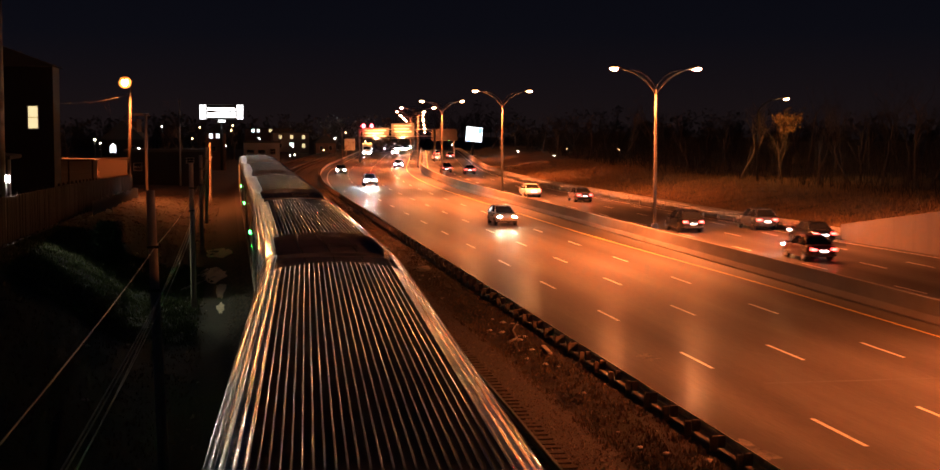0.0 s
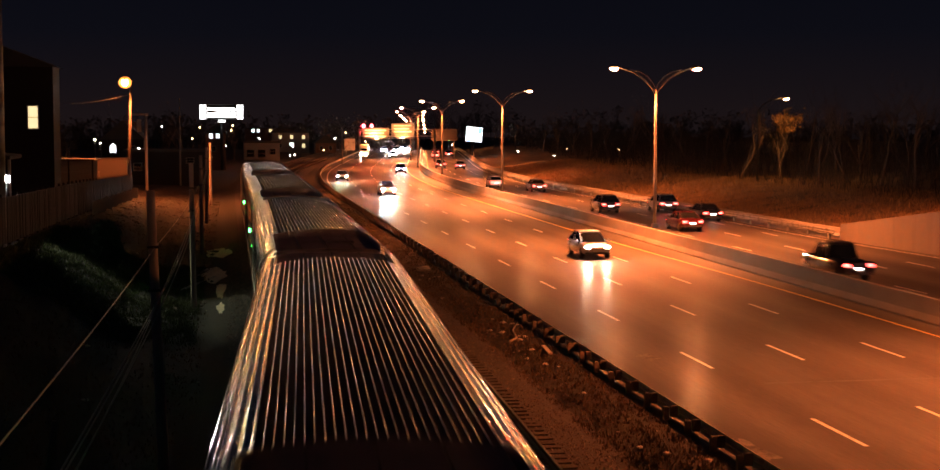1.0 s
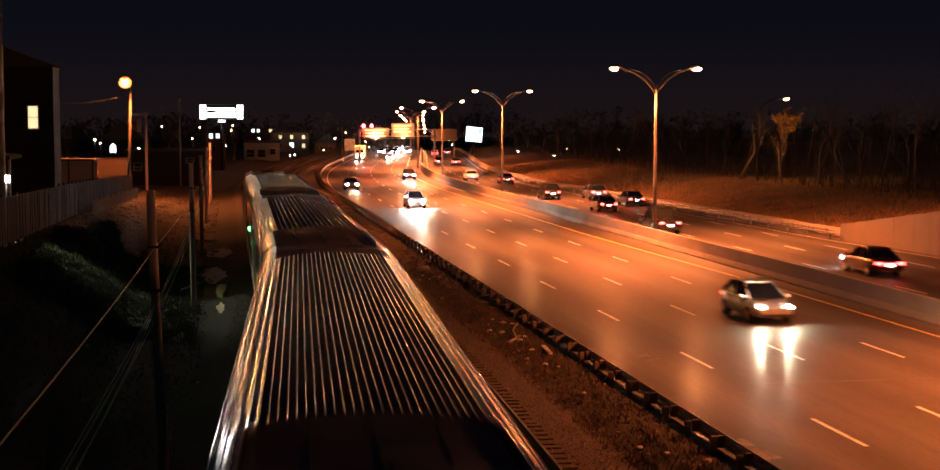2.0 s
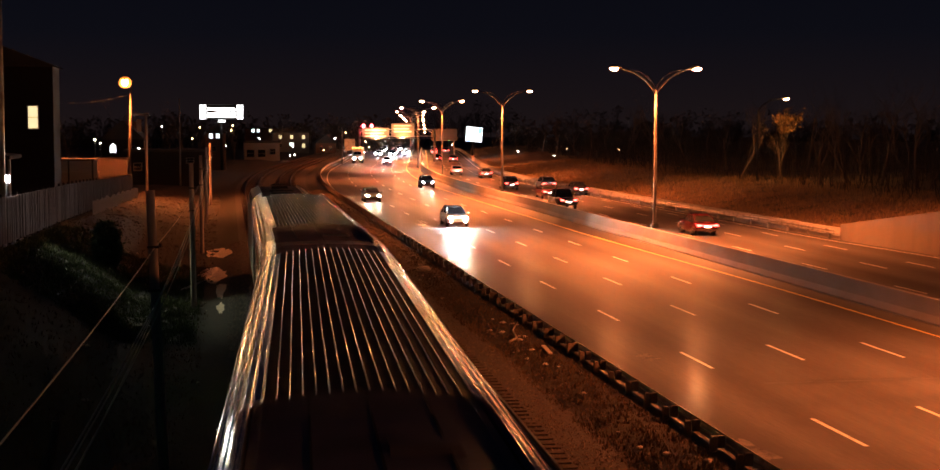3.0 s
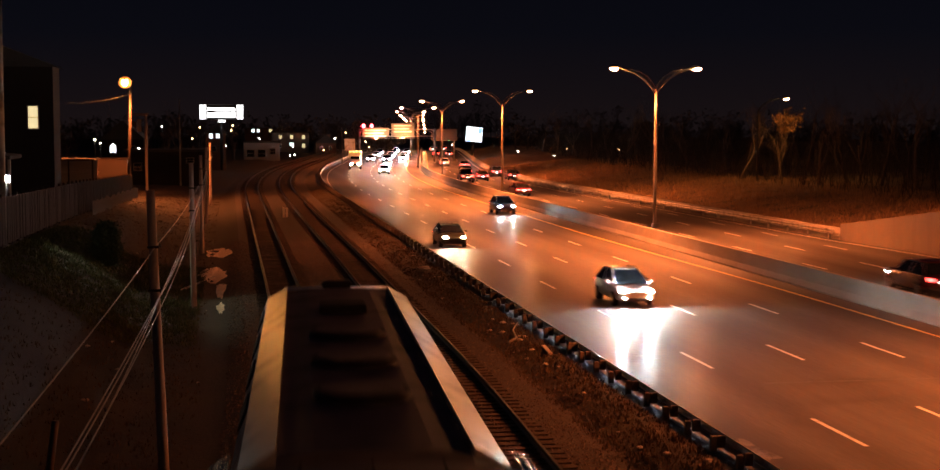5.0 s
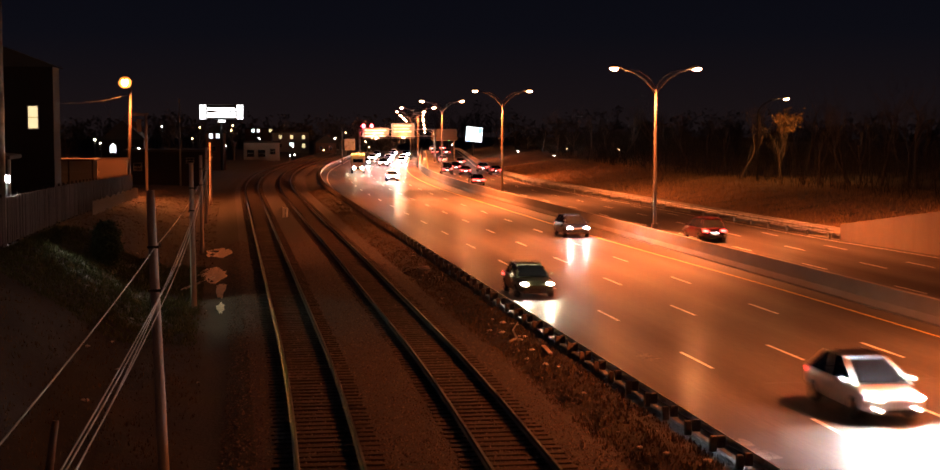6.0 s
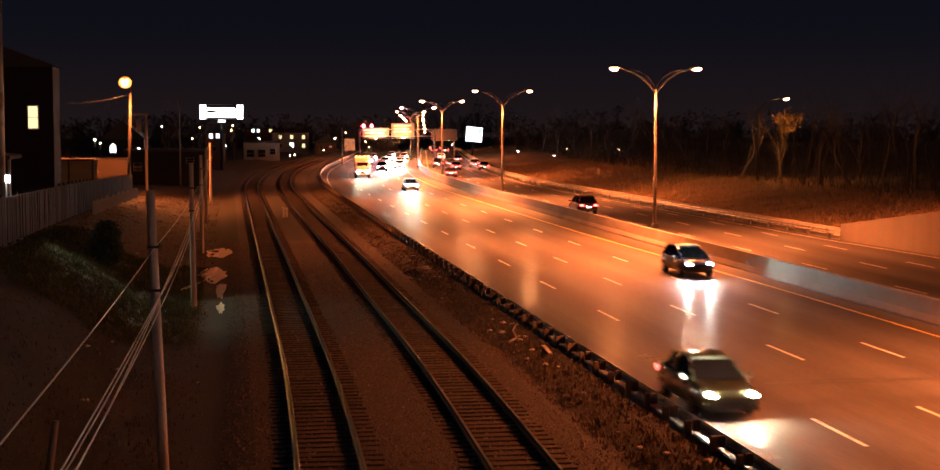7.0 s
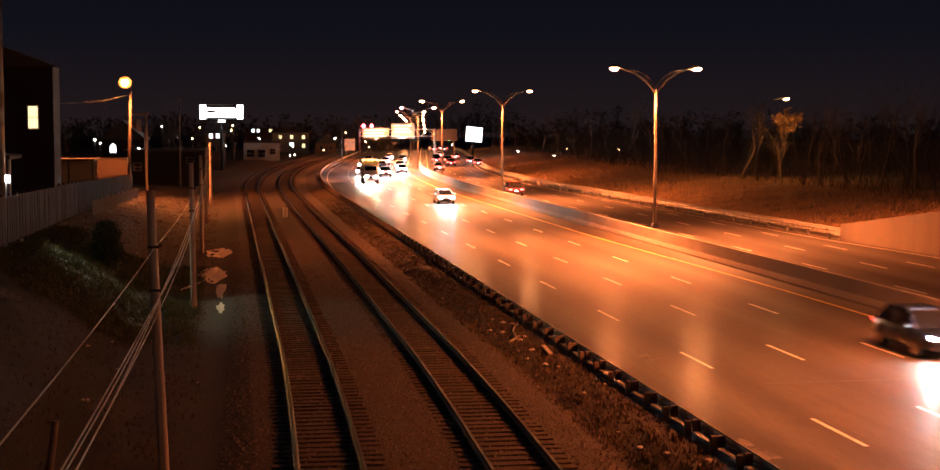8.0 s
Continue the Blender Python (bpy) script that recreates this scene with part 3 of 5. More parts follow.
def make_car(kind, paint, label, lights=None, tail=None, category="car", oncoming=True):
    rings, cab, wr, axle = SHAPES[kind]
    car = thing("car" if kind != "pickup" else "pickup_truck", label, category, "cars on the highway")
    bm = bmesh.new()
    loft(bm, [ring(y, hw, z0, z1) for y, hw, z0, z1 in rings])
    body = part("body", bm, paint, car)
    y0, y1, hw, z, ty0, ty1, thw, tz = cab
    lower = [(-hw, y0, z), (hw, y0, z), (hw * 1.02, (y0 + y1) / 2, z), (hw * .96, y1, z), (-hw * .96, y1, z), (-hw * 1.02, (y0 + y1) / 2, z)]
    upper = [(-thw, ty0, tz), (thw, ty0, tz), (thw * 1.03, (ty0 + ty1) / 2, tz + .03), (thw * .95, ty1, tz), (-thw * .95, ty1, tz), (-thw * 1.03, (ty0 + ty1) / 2, tz + .03)]
    for pane_name, ks in (("rear_window", (0,)), ("side_window", (1, 2)), ("windscreen", (3,)), ("side_window", (4, 5))):
        bm = bmesh.new()
        for k in ks:
            j = (k + 1) % 6
            out = [Vector(lower[k]), Vector(lower[j]), Vector(upper[j]), Vector(upper[k])]
            inn = [Vector((q.x * .97, q.y * .98, q.z)) for q in out]
            vo, vi = [bm.verts.new(q) for q in out], [bm.verts.new(q) for q in inn]
            bm.faces.new(vo)
            bm.faces.new(vi[::-1])
            for e in range(4):
                bm.faces.new((vo[e], vi[e], vi[(e + 1) % 4], vo[(e + 1) % 4]))
        bmesh.ops.recalc_face_normals(bm, faces=bm.faces)
        part(pane_name, bm, GLASS, car, "dark glass")
    bm = bmesh.new()
    loft(bm, [ring(ty0 - .06, thw * .96, tz - .03, tz + .03, 16, .6), ring(ty0 + .15, thw * 1.05, tz - .03, tz + .06, 16, .6), ring((ty0 + ty1) / 2, thw * 1.08, tz - .02, tz + .085, 16, .6),
              ring(ty1 - .1, thw * 1.02, tz - .03, tz + .06, 16, .6), ring(ty1 + .06, thw * .93, tz - .04, tz + .02, 16, .6)])
    part("roof", bm, BLACK_P if lights is HEADLIGHT_BRIGHT and kind == "crossover" else paint, car)
    for sx in (-1, 1):
        for (ya, yb, ra, rb) in ((y1, ty1, .96, .97), (y0, ty0, 1.0, 1.0), ((y0 + y1) / 2 - .1, (ty0 + ty1) / 2 - .1, 1.02, 1.03)):
            part("pillar", tubed([(sx * hw * ra, ya, z - .02), (sx * thw * rb, yb, tz + .02)], .035, 6), paint, car)
        bm = boxed(-.09, .09, -.05, .05, -.06, .06, bevel=.03, m=Matrix.Translation((sx * (hw + .17), y1 - .35, z + .08)))
        part("mirror", bm, paint, car)
        # lights
        zf = rings[-3][3] - .12
        bm = bmesh.new()
        bmesh.ops.create_uvsphere(bm, u_segments=12, v_segments=8, radius=1.0, matrix=Matrix.Translation((sx * .60, rings[-2][0] + .02, zf)) @ pose(0, 0, 0, -6, 0, -sx * 14) @ Matrix.Diagonal((.15, .025, .075, 1)))
        part("headlight", bm, lights or HEADLIGHT_LOW, car, "glowing headlight")
        if lights is HEADLIGHT_BRIGHT and kind == "crossover":
            part("fog_light", tubed([(sx * .56, rings[-2][0] + .04, zf - .27), (sx * .56, rings[-2][0] + .10, zf - .27)], .05, 10), HEADLIGHT_WARM, car, "small glowing fog light")
        zr = rings[1][3] - .20
        bm = boxed(-.17, .17, -.03, .03, -.075, .075, bevel=.02, m=Matrix.Translation((sx * .63, rings[0][0] - .02, zr)) @ pose(0, 0, 0, 0, 0, sx * 10))
        part("taillight", bm, tail or TAILLIGHT, car, "glowing red tail light")
    if "light bar" in label:
        part("light_bar", boxed(-.62, .62, -.02, .02, -.03, .03, bevel=.01, m=Matrix.Translation((0, rings[0][0] - .05, rings[1][3] - .20))), TAILLIGHT, car, "full-width red light bar")
    part("grille", boxed(-.42, .42, -.03, .03, -.09, .09, bevel=.02, m=Matrix.Translation((0, rings[-2][0] + .07, rings[-2][2] + .10))), DARK_METAL, car)
    part("bumper", boxed(-.74, .74, -.06, .06, -.06, .06, bevel=.03, m=Matrix.Translation((0, rings[-2][0] + .05, rings[-2][2] - .02))), DARK_METAL, car)
    part("bumper", boxed(-.76, .76, -.06, .06, -.06, .06, bevel=.03, m=Matrix.Translation((0, rings[0][0] - .0, rings[0][2] - .06))), DARK_METAL, car)
    part("number_plate", boxed(-.17, .17, -.008, .008, -.055, .055, m=Matrix.Translation((0, rings[0][0] - .05, rings[0][2] + .12))), PLATE, car)
    # Plate lamp made wide and bright to imitate headlight light on the tail.
    part("plate_lamp", boxed(-.2, .2, -.01, .01, -.03, .03, m=Matrix.Translation((0, rings[0][0] - .075, rings[0][2] + .20))), PLATE_LAMP, car, "white plate lamp, widened to stand in for headlights behind")
    for sx in (-1, 1):
        for sy in (-1, 1):
            wm = Matrix.Translation((sx * (rings[3][1] - .13), sy * axle, wr))
            bm = bmesh.new()
            tube(bm, [(-.12, 0, 0), (-.10, 0, 0), (.10, 0, 0), (.12, 0, 0)], [wr * .9, wr, wr, wr * .9], 18)
            w = part("wheel", bm, RUBBER, car, "black tyre", m=wm)
            bm = bmesh.new()
            tube(bm, [(sx * .10, 0, 0), (sx * .128, 0, 0)], [wr * .66, wr * .6], 14)
            part("rim", bm, CHROME, w)
    return car


PLATE_LAMP = glow("plate_lamp_white", (1.0, 0.95, 0.9), 14.0)
PLATE = material("plate", (0.6, 0.6, 0.58), rough=0.5, scale=10, vary=0.05, bump=0)


def car_paint(name, c, metal=0.3):
    m = material(name, c, rough=0.28, metal=metal, scale=2.0, vary=0.08, fine=30.0, fine_vary=0.04, bump=0.0, rough_vary=0.04)
    m.node_tree.nodes["Principled BSDF"].inputs["Coat Weight"].default_value = 0.6
    return m


WHITE_P, SILVER_P = car_paint("white_paint", (0.72, 0.71, 0.68), 0.0), car_paint("silver_paint", (0.45, 0.44, 0.43), 0.6)
BLACK_P, BLUE_P = car_paint("black_paint", (0.012, 0.012, 0.013)), car_paint("navy_paint", (0.012, 0.02, 0.038))
RED_P, GREY_P, GREEN_P = car_paint("dark_red_paint", (0.05, 0.006, 0.008)), car_paint("grey_paint", (0.10, 0.10, 0.105), 0.5), car_paint("dark_olive_paint", (0.05, 0.055, 0.03))

# each car: shape, paint, label, lane u, place at the start, speed
CARS = [
    ("crossover", SILVER_P, "pale silver sport utility car driving towards the bridge", 21.7, 118.7, -29.6, HEADLIGHT_WARM),
    ("crossover", WHITE_P, "white car with a black roof and dazzling headlights", 17.7, 196.4, -26.1, HEADLIGHT_BRIGHT),
    ("crossover", BLUE_P, "dark blue sport utility car with bluish headlights", 24.4, 272.0, -27.75, HEADLIGHT_BLUE),
    ("sedan", GREEN_P, "dark olive saloon car in the kerb lane", [(40, 13.5), (60, 13.9), (110, 14.6)], 242.1, -28.7, HEADLIGHT_WARM),
    ("sedan", WHITE_P, "white saloon car with bright headlights", 21.6, 391.2, -30.0, HEADLIGHT),
    ("sedan", GREY_P, "grey car far up the road with headlights on", 17.8, 455.0, -27.5, HEADLIGHT),
    ("suv", BLACK_P, "black car far up the road with headlights on", 21.4, 448.0, -27.5, HEADLIGHT),
    ("sedan", SILVER_P, "silver car far up the road with headlights on", 24.6, 462.0, -27.0, HEADLIGHT_BRIGHT),
    ("suv", WHITE_P, "white car far up the road with headlights on", 21.4, 482.0, -27.0, HEADLIGHT),
    ("sedan", BLACK_P, "black saloon far up the road with headlights on", 24.6, 500.0, -27.5, HEADLIGHT_WARM),
    ("suv", GREY_P, "grey car far up the road with headlights on", 17.8, 520.0, -27.0, HEADLIGHT),
    ("suv", SILVER_P, "silver tall car far up the road with headlights on", 24.6, 478.0, -27.0, HEADLIGHT),
    ("sedan", GREY_P, "grey saloon far up the road with headlights on", 21.4, 466.0, -27.5, HEADLIGHT),
    ("suv", BLACK_P, "black tall car far up the road with headlights on", 24.6, 526.0, -27.2, HEADLIGHT),
    ("sedan", BLUE_P, "navy saloon far up the road with headlights on", 21.4, 515.0, -27.2, HEADLIGHT_BRIGHT),
    ("sedan", SILVER_P, "silver saloon far up the road with headlights on", 17.8, 490.0, -27.0, HEADLIGHT),
    ("sedan", WHITE_P, "white saloon far up the road with headlights on", 21.4, 548.0, -27.0, HEADLIGHT),
    ("sedan", RED_P, "dark red saloon driving away with red tail lights", 34.3, 85.2, 25.1, None),
    ("sedan", BLACK_P, "black saloon driving away in the outer lane", 39.3, 97.2, 23.4, None),
    ("suv", BLACK_P, "black sport utility car driving away", 34.0, 109.2, 24.4, None),
    ("suv", GREY_P, "dark grey sport utility car driving away in the outer lane", [(110, 40.3), (175, 38.4)], 110.6, 23.5, None),
    ("sedan", WHITE_P, "white saloon car driving away beside the median", 33.0, 163.4, 24.5, None),
    ("sedan", GREY_P, "grey saloon driving away", 36.2, 152.8, 23.2, None),
    ("pickup", BLACK_P, "black pickup truck driving away beside the median", 31.6, 41.6, 33.0, None),
    ("sedan", RED_P, "dark red saloon with a full-width tail light bar", [(100, 34.3), (150, 32.7), (226, 31.2)], 16.5, 29.9, None),
    ("suv", RED_P, "dark red sport utility car driving away beside the median", [(92, 32.9), (120, 31.8), (170, 31.3)], -95.0, 32.5, None),
    ("suv", BLACK_P, "black car far down the road with tail lights on", 32.0, 248.0, 23.5, None),
    ("sedan", GREY_P, "grey car far down the road with tail lights on", 35.3, 239.9, 26.0, None),
    ("sedan", WHITE_P, "white car far down the road with tail lights on", 31.8, 330.0, 22.0, None),
    ("suv", GREY_P, "grey car further down the road with tail lights on", 35.2, 345.0, 22.0, None),
    ("sedan", BLACK_P, "black saloon far down the road with tail lights on", 32.2, 372.0, 21.0, None),
]

# ---- the train ----
TRAIN_V, COACH, GAP0 = 24.75, 25.9, 33.4


SHOULDER = [(1.12, 4.85), (1.22, 4.815), (1.33, 4.76), (1.43, 4.68), (1.515, 4.575), (1.575, 4.44), (1.61, 4.28), (1.62, 4.10)]


def shoulder_profile():
    """The rounded eave from the rib field down to the side, with a narrow bead along each pressing."""
    pts = []
    for k, (a, b) in enumerate(zip(SHOULDER, SHOULDER[1:])):
        pts.append(a)
        if k < 5:
            d = (Vector(b) - Vector(a)).normalized()
            mid, out = (Vector(a) + Vector(b)) / 2, Vector((-d.y, d.x))
            if out.x < 0:
                out = -out
            pts += [tuple(mid - 0.016 * d), tuple(mid - 0.008 * d + 0.012 * out), tuple(mid + 0.008 * d + 0.012 * out), tuple(mid + 0.016 * d)]
    return pts + [SHOULDER[-1]]


def coach_profile(n_ribs):
    """Half-barrel roof with standing ribs, from one eave to the other, as (x, z) over the rail."""
    edge = shoulder_profile()
    pts = [(-x, z) for x, z in reversed(edge)]
    step = 2.16 / n_ribs
    for i in range(n_ribs + 1):
        x = -1.08 + i * step
        z = 4.95 - 0.082 * x * x
        for dx, dz in ((-0.014, 0.0), (-0.013, 0.010), (-0.008, 0.019), (0.0, 0.023), (0.008, 0.019), (0.013, 0.010), (0.014, 0.0)):
            pts.append((x + dx, z + dz))
    return pts + edge


def extrude_profile(bm, prof, y0, y1, closed=False, cap=True, mid=0):
    ys = [y0 + (y1 - y0) * i / (mid + 1) for i in range(mid + 2)]
    rows = [[bm.verts.new((x, y, z)) for x, z in prof] for y in ys]
    n = len(prof)
    for a, b in zip(rows, rows[1:]):
        for k in range(n if closed else n - 1):
            bm.faces.new((a[k], a[(k + 1) % n], b[(k + 1) % n], b[k]))
    if cap:
        bm.faces.new(rows[0])
        bm.faces.new(rows[-1][::-1])
    bmesh.ops.recalc_face_normals(bm, faces=bm.faces)


def make_bogie(parent, y):
    bog = part("bogie", boxed(-1.15, 1.15, -1.5, 1.5, 0.42, 0.75, bevel=0.05, m=Matrix.Translation((0, y, 0))), DARK_METAL, parent)
    wheel = bmesh.new()
    tube(wheel, [(-0.07, 0, 0), (0.07, 0, 0)], [0.45, 0.45], 20)
    me = mesh_of("wheel", wheel, DARK_METAL)
    for sx in (-0.76, 0.76):
        for dy in (-1.25, 1.25):
            part("wheel", me, None, bog, m=Matrix.Translation((sx, y + dy, 0.45)))


def make_coach(n_ribs):
    """A two-deck coach, its origin on the rails below its middle, 25 m long along y."""
    h = 12.5
    coach = thing("railway_coach", "stainless steel double-deck railway coach with a ribbed roof", "train coach", "coaches of the train")
    bm = bmesh.new()
    extrude_profile(bm, coach_profile(n_ribs), -h + 3.7, h - 3.7, cap=False)
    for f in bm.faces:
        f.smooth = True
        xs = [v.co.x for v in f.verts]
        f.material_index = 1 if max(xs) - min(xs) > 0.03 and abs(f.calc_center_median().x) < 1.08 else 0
    for e in bm.edges:
        if len({f.material_index for f in e.link_faces}) > 1:
            e.smooth = False
    for y in (-h + 3.7, h - 3.7):
        bm.faces.new([bm.verts.new((x, y, z)) for x, z in coach_profile(n_ribs)])
    part("ribbed_roof", bm, [STEEL_ROOF, ROOF_PAN], coach, "ribbed stainless roof with streaked dark pans between bright ribs")
    for sg in (-1, 1):
        bm = bmesh.new()
        low = [(-1.2, 4.10), (-1.2, 4.68), (-1.1, 4.71), (-0.7, 4.74), (0, 4.76), (0.7, 4.74), (1.1, 4.71), (1.2, 4.68), (1.2, 4.10)]
        extrude_profile(bm, low, sg * (h - 3.7), sg * h)
        end = part("end_roof", bm, DARK_ROOF, coach, "smooth sooty lowered roof end")
        for x in (-0.62, 0.0, 0.62):
            part("seam", boxed(-0.012, 0.012, -1.7, 1.7, 4.75 - 0.016 * (x / 0.62) ** 2, 4.772 - 0.016 * (x / 0.62) ** 2, m=Matrix.Translation((x, sg * (h - 1.85), 0))), ROOF_PAN, end)
        for sx in (-1, 1):
            bm = bmesh.new()
            extrude_profile(bm, [(sx * x, z) for x, z in shoulder_profile()[5:] + [(1.205, 4.10)]], sg * (h - 3.7 + 0.004), sg * (h - 0.05), closed=True)
            part("roof_shoulder", bm, STEEL_ROOF, coach, "bright rounded stainless eave")
        part("roof_hatch", boxed(-0.35, 0.35, -0.3, 0.3, 4.72, 4.80, bevel=0.03, m=Matrix.Translation((0.4, sg * (h - 1.9), 0))), DARK_ROOF, coach)
        part("diaphragm", boxed(-0.75, 0.75, -0.16, 0.16, 1.2, 3.7, bevel=0.04, m=Matrix.Translation((0, sg * (h + 0.14), 0))), RUBBER, coach, "black rubber gangway")
        part("coupler", boxed(-0.15, 0.15, -0.3, 0.3, 0.7, 1.0, m=Matrix.Translation((0, sg * (h + 0.15), 0))), DARK_METAL, coach)
        make_bogie(coach, sg * 9.0)
    bm = bmesh.new()
    side = [(-1.40, 0.55), (-1.52, 0.75)]
    for i in range(9):
        z = 0.85 + i * 0.06
        side += [(-1.52, z), (-1.535, z + 0.03)]
    flutes = []
    for i in range(4):
        flutes += [(1.50, 3.85 + i * 0.058), (1.53, 3.865 + i * 0.058), (1.53, 3.888 + i * 0.058), (1.50, 3.903 + i * 0.058)]
    side += [(-1.52, 1.45), (-1.52, 3.84)] + [(-x, z) for x, z in flutes] + [(-1.50, 4.08), (1.50, 4.08)] + flutes[::-1] + [(1.52, 3.84), (1.52, 1.45)]
    for i in reversed(range(9)):
        z = 0.85 + i * 0.06
        side += [(1.535, z + 0.03), (1.52, z)]
    side += [(1.52, 0.75), (1.40, 0.55)]
    extrude_profile(bm, side, -h, h, closed=True)
    part("body_shell", bm, STEEL_SIDE, coach, "fluted stainless steel sides")
    win = mesh_of("window", boxed(-0.02, 0.02, -0.75, 0.75, -0.36, 0.36, bevel=0.01), GLASS)
    for sx in (-1.525, 1.525):
        for z in (1.95, 3.45):
            for k in range(9):
                part("window", win, None, coach, m=Matrix.Translation((sx, -7.2 + k * 1.8, z)))
        for sg in (-1, 1):
            part("door", boxed(-0.02, 0.02, -0.65, 0.65, 1.2, 3.2, bevel=0.01, m=Matrix.Translation((sx, sg * 10.6, 0))), DARK_METAL, coach)
    for sx in (-1.55, 1.55):
        part("indicator_light", boxed(-0.06, 0.06, -0.07, 0.07, -0.09, 0.09, bevel=0.02, m=Matrix.Translation((sx, -2.3, 2.65))), GREEN_LIGHT, coach, "green door light")
    return coach


STEEL_SIDE = material("stainless_side", (0.66, 0.64, 0.62), rough=0.26, metal=1.0, scale=1.0, vary=0.15, bump=0.03, dirt=(0.12, 0.10, 0.09), dirt_amount=0.2)
LOCO_SIDE = material("locomotive_paint", (0.68, 0.65, 0.58), rough=0.35, metal=0.5, scale=1.5, vary=0.2, bump=0.05, dirt=(0.14, 0.11, 0.09), dirt_amount=0.35)


def make_loco():
    h = 9.0
    loco = thing("locomotive", "diesel locomotive with sloped pale flanks and a black roof", "locomotive")
    bm = bmesh.new()
    extrude_profile(bm, [(-1.5, 0.9), (-1.53, 1.2), (-1.53, 3.45), (1.53, 3.45), (1.53, 1.2), (1.5, 0.9)], -h, h - 0.6, closed=True)
    part("body_shell", bm, LOCO_SIDE, loco)
    for sx in (-1, 1):
        bm = bmesh.new()
        q = [(sx * 1.53, 3.454), (sx * 1.50, 3.90), (sx * 1.36, 4.25), (sx * 0.98, 4.47), (sx * 0.98, 3.454)]
        extrude_profile(bm, q, -h + 0.9, h - 2.2, closed=True)
        flank = part("flank", bm, LOCO_SIDE, loco, "pale sloping flank")
        for y in (-4.0, -1.2, 1.6, 4.6):
            m = Matrix.Translation((sx * 1.44, y, 4.075)) @ pose(0, 0, 0, 0, -sx * 21.8, 0)
            part("vent", boxed(-0.02, 0.02, -0.7, 0.7, -0.13, 0.13, bevel=0.008, m=m), DARK_METAL, flank, "dark louvred vent")
    bm = bmesh.new()
    extrude_profile(bm, [(-0.975, 3.46), (-0.975, 4.38), (-0.6, 4.42), (0.6, 4.42), (0.975, 4.38), (0.975, 3.46)], -h + 0.9, h - 2.2, closed=True)
    part("roof", bm, DARK_ROOF, loco, "sooty black roof")
    for y in (-5.0, -2.4, 0.2):
        bm = bmesh.new()
        tube(bm, [(0, y, 4.38), (0, y, 4.50)], [0.62, 0.58], 20)
        fan = part("cooling_fan", bm, DARK_METAL, loco)
        part("fan_grille", tubed([(0, y, 4.505), (0, y, 4.53)], [0.5, 0.5], 20), DARK_ROOF, fan)
    part("exhaust", boxed(-0.4, 0.4, -0.35, 0.35, 4.40, 4.58, bevel=0.03, m=Matrix.Translation((0, 3.2, 0))), DARK_METAL, loco)
    # cab at the far end
    bm = bmesh.new()
    loft(bm, [[(-1.5, y, 0.9), (1.5, y, 0.9), (1.5, y, 3.5), (w, y, t), (-w, y, t), (-1.5, y, 3.5)] for y, w, t in ((h - 2.19, 1.05, 4.38), (h - 0.7, 1.05, 4.3), (h - 0.05, 0.95, 3.6))])
    cab = part("cab", bm, LOCO_SIDE, loco)
    part("windscreen", boxed(-0.9, 0.9, -0.02, 0.02, -0.28, 0.28, bevel=0.01, m=Matrix.Translation((0, h - 0.36, 3.98)) @ pose(0, 0, 0, 43, 0, 0)), GLASS, cab)
    part("horn", boxed(-0.3, 0.3, -0.2, 0.2, 4.36, 4.5, bevel=0.03, m=Matrix.Translation((0, h - 1.4, 0))), DARK_METAL, cab)
    part("end_bulkhead", boxed(-1.45, 1.45, -0.45, 0.45, 3.46, 4.2, bevel=0.06, m=Matrix.Translation((0, -h + 0.46, 0))), DARK_ROOF, loco)
    for y in (-5.6, 5.6):
        make_bogie(loco, y)
    return loco


def train_rows(centre0, half):
    rows = []
    for i in range(33):
        t = i * 0.25
        c = centre0 - TRAIN_V * t
        a, b = P(c - half, track_u(c - half)), P(c + half, track_u(c + half))
        mid = (a + b) / 2
        d = b - a
        rows.append((t, pose(mid.x, mid.y, RAIL_Z + 0.172, 0, 0, -math.degrees(math.atan2(d.x, d.y)))))
    return rows


TRAIN = []
first, wide = make_coach(24), make_coach(16)
for k in range(5):
    c = first if k == 0 else wide if k == 3 else copy_thing(first, Matrix())
    TRAIN.append((c, GAP0 - COACH / 2 + COACH * k, 9.0))
TRAIN.append((make_loco(), GAP0 + COACH * 4 + 9.4, 5.6))

# ---- utility poles and cables along the track ----
POLES = [(35.0, -1.58, 6.6, -0.22), (67.0, -1.62, 6.4, -0.05), (95.0, -1.75, 6.15, -0.03), (124.0, -1.9, 6.2, 0.05), (153.0, -1.9, 6.2, 0.0)]


def make_utility_pole(s, u, top, lean):
    base = terrain(s, u)
    pole = thing("utility_pole", "weathered round timber utility pole beside the railway", "utility pole", "poles along the railway", m=Matrix.Translation(P(s, u, base - 0.25)))
    h = top - base + 0.25
    bm = bmesh.new()
    tube(bm, [(lean * k / 6, 0.02 * math.sin(k), h * k / 6) for k in range(7)], [0.135 - 0.006 * k for k in range(7)], 14)
    part("pole", bm, POLE_WOOD, pole)
    for z in (4.3, 5.3):
        k = (z - base) / h
        clamp = part("clamp", boxed(-0.14, 0.14, -0.14, 0.14, -0.03, 0.03, bevel=0.012, m=Matrix.Translation((lean * k, 0, z - base + 0.25))), DARK_METAL, pole, "dark iron cable clamp")
        part("insulator", tubed([(lean * k + 0.15, 0, z - base + 0.24), (lean * k + 0.15, 0, z - base + 0.34)], [0.03, 0.02], 8), DARK_METAL, clamp)
    return pole


for row in POLES:
    make_utility_pole(*row)


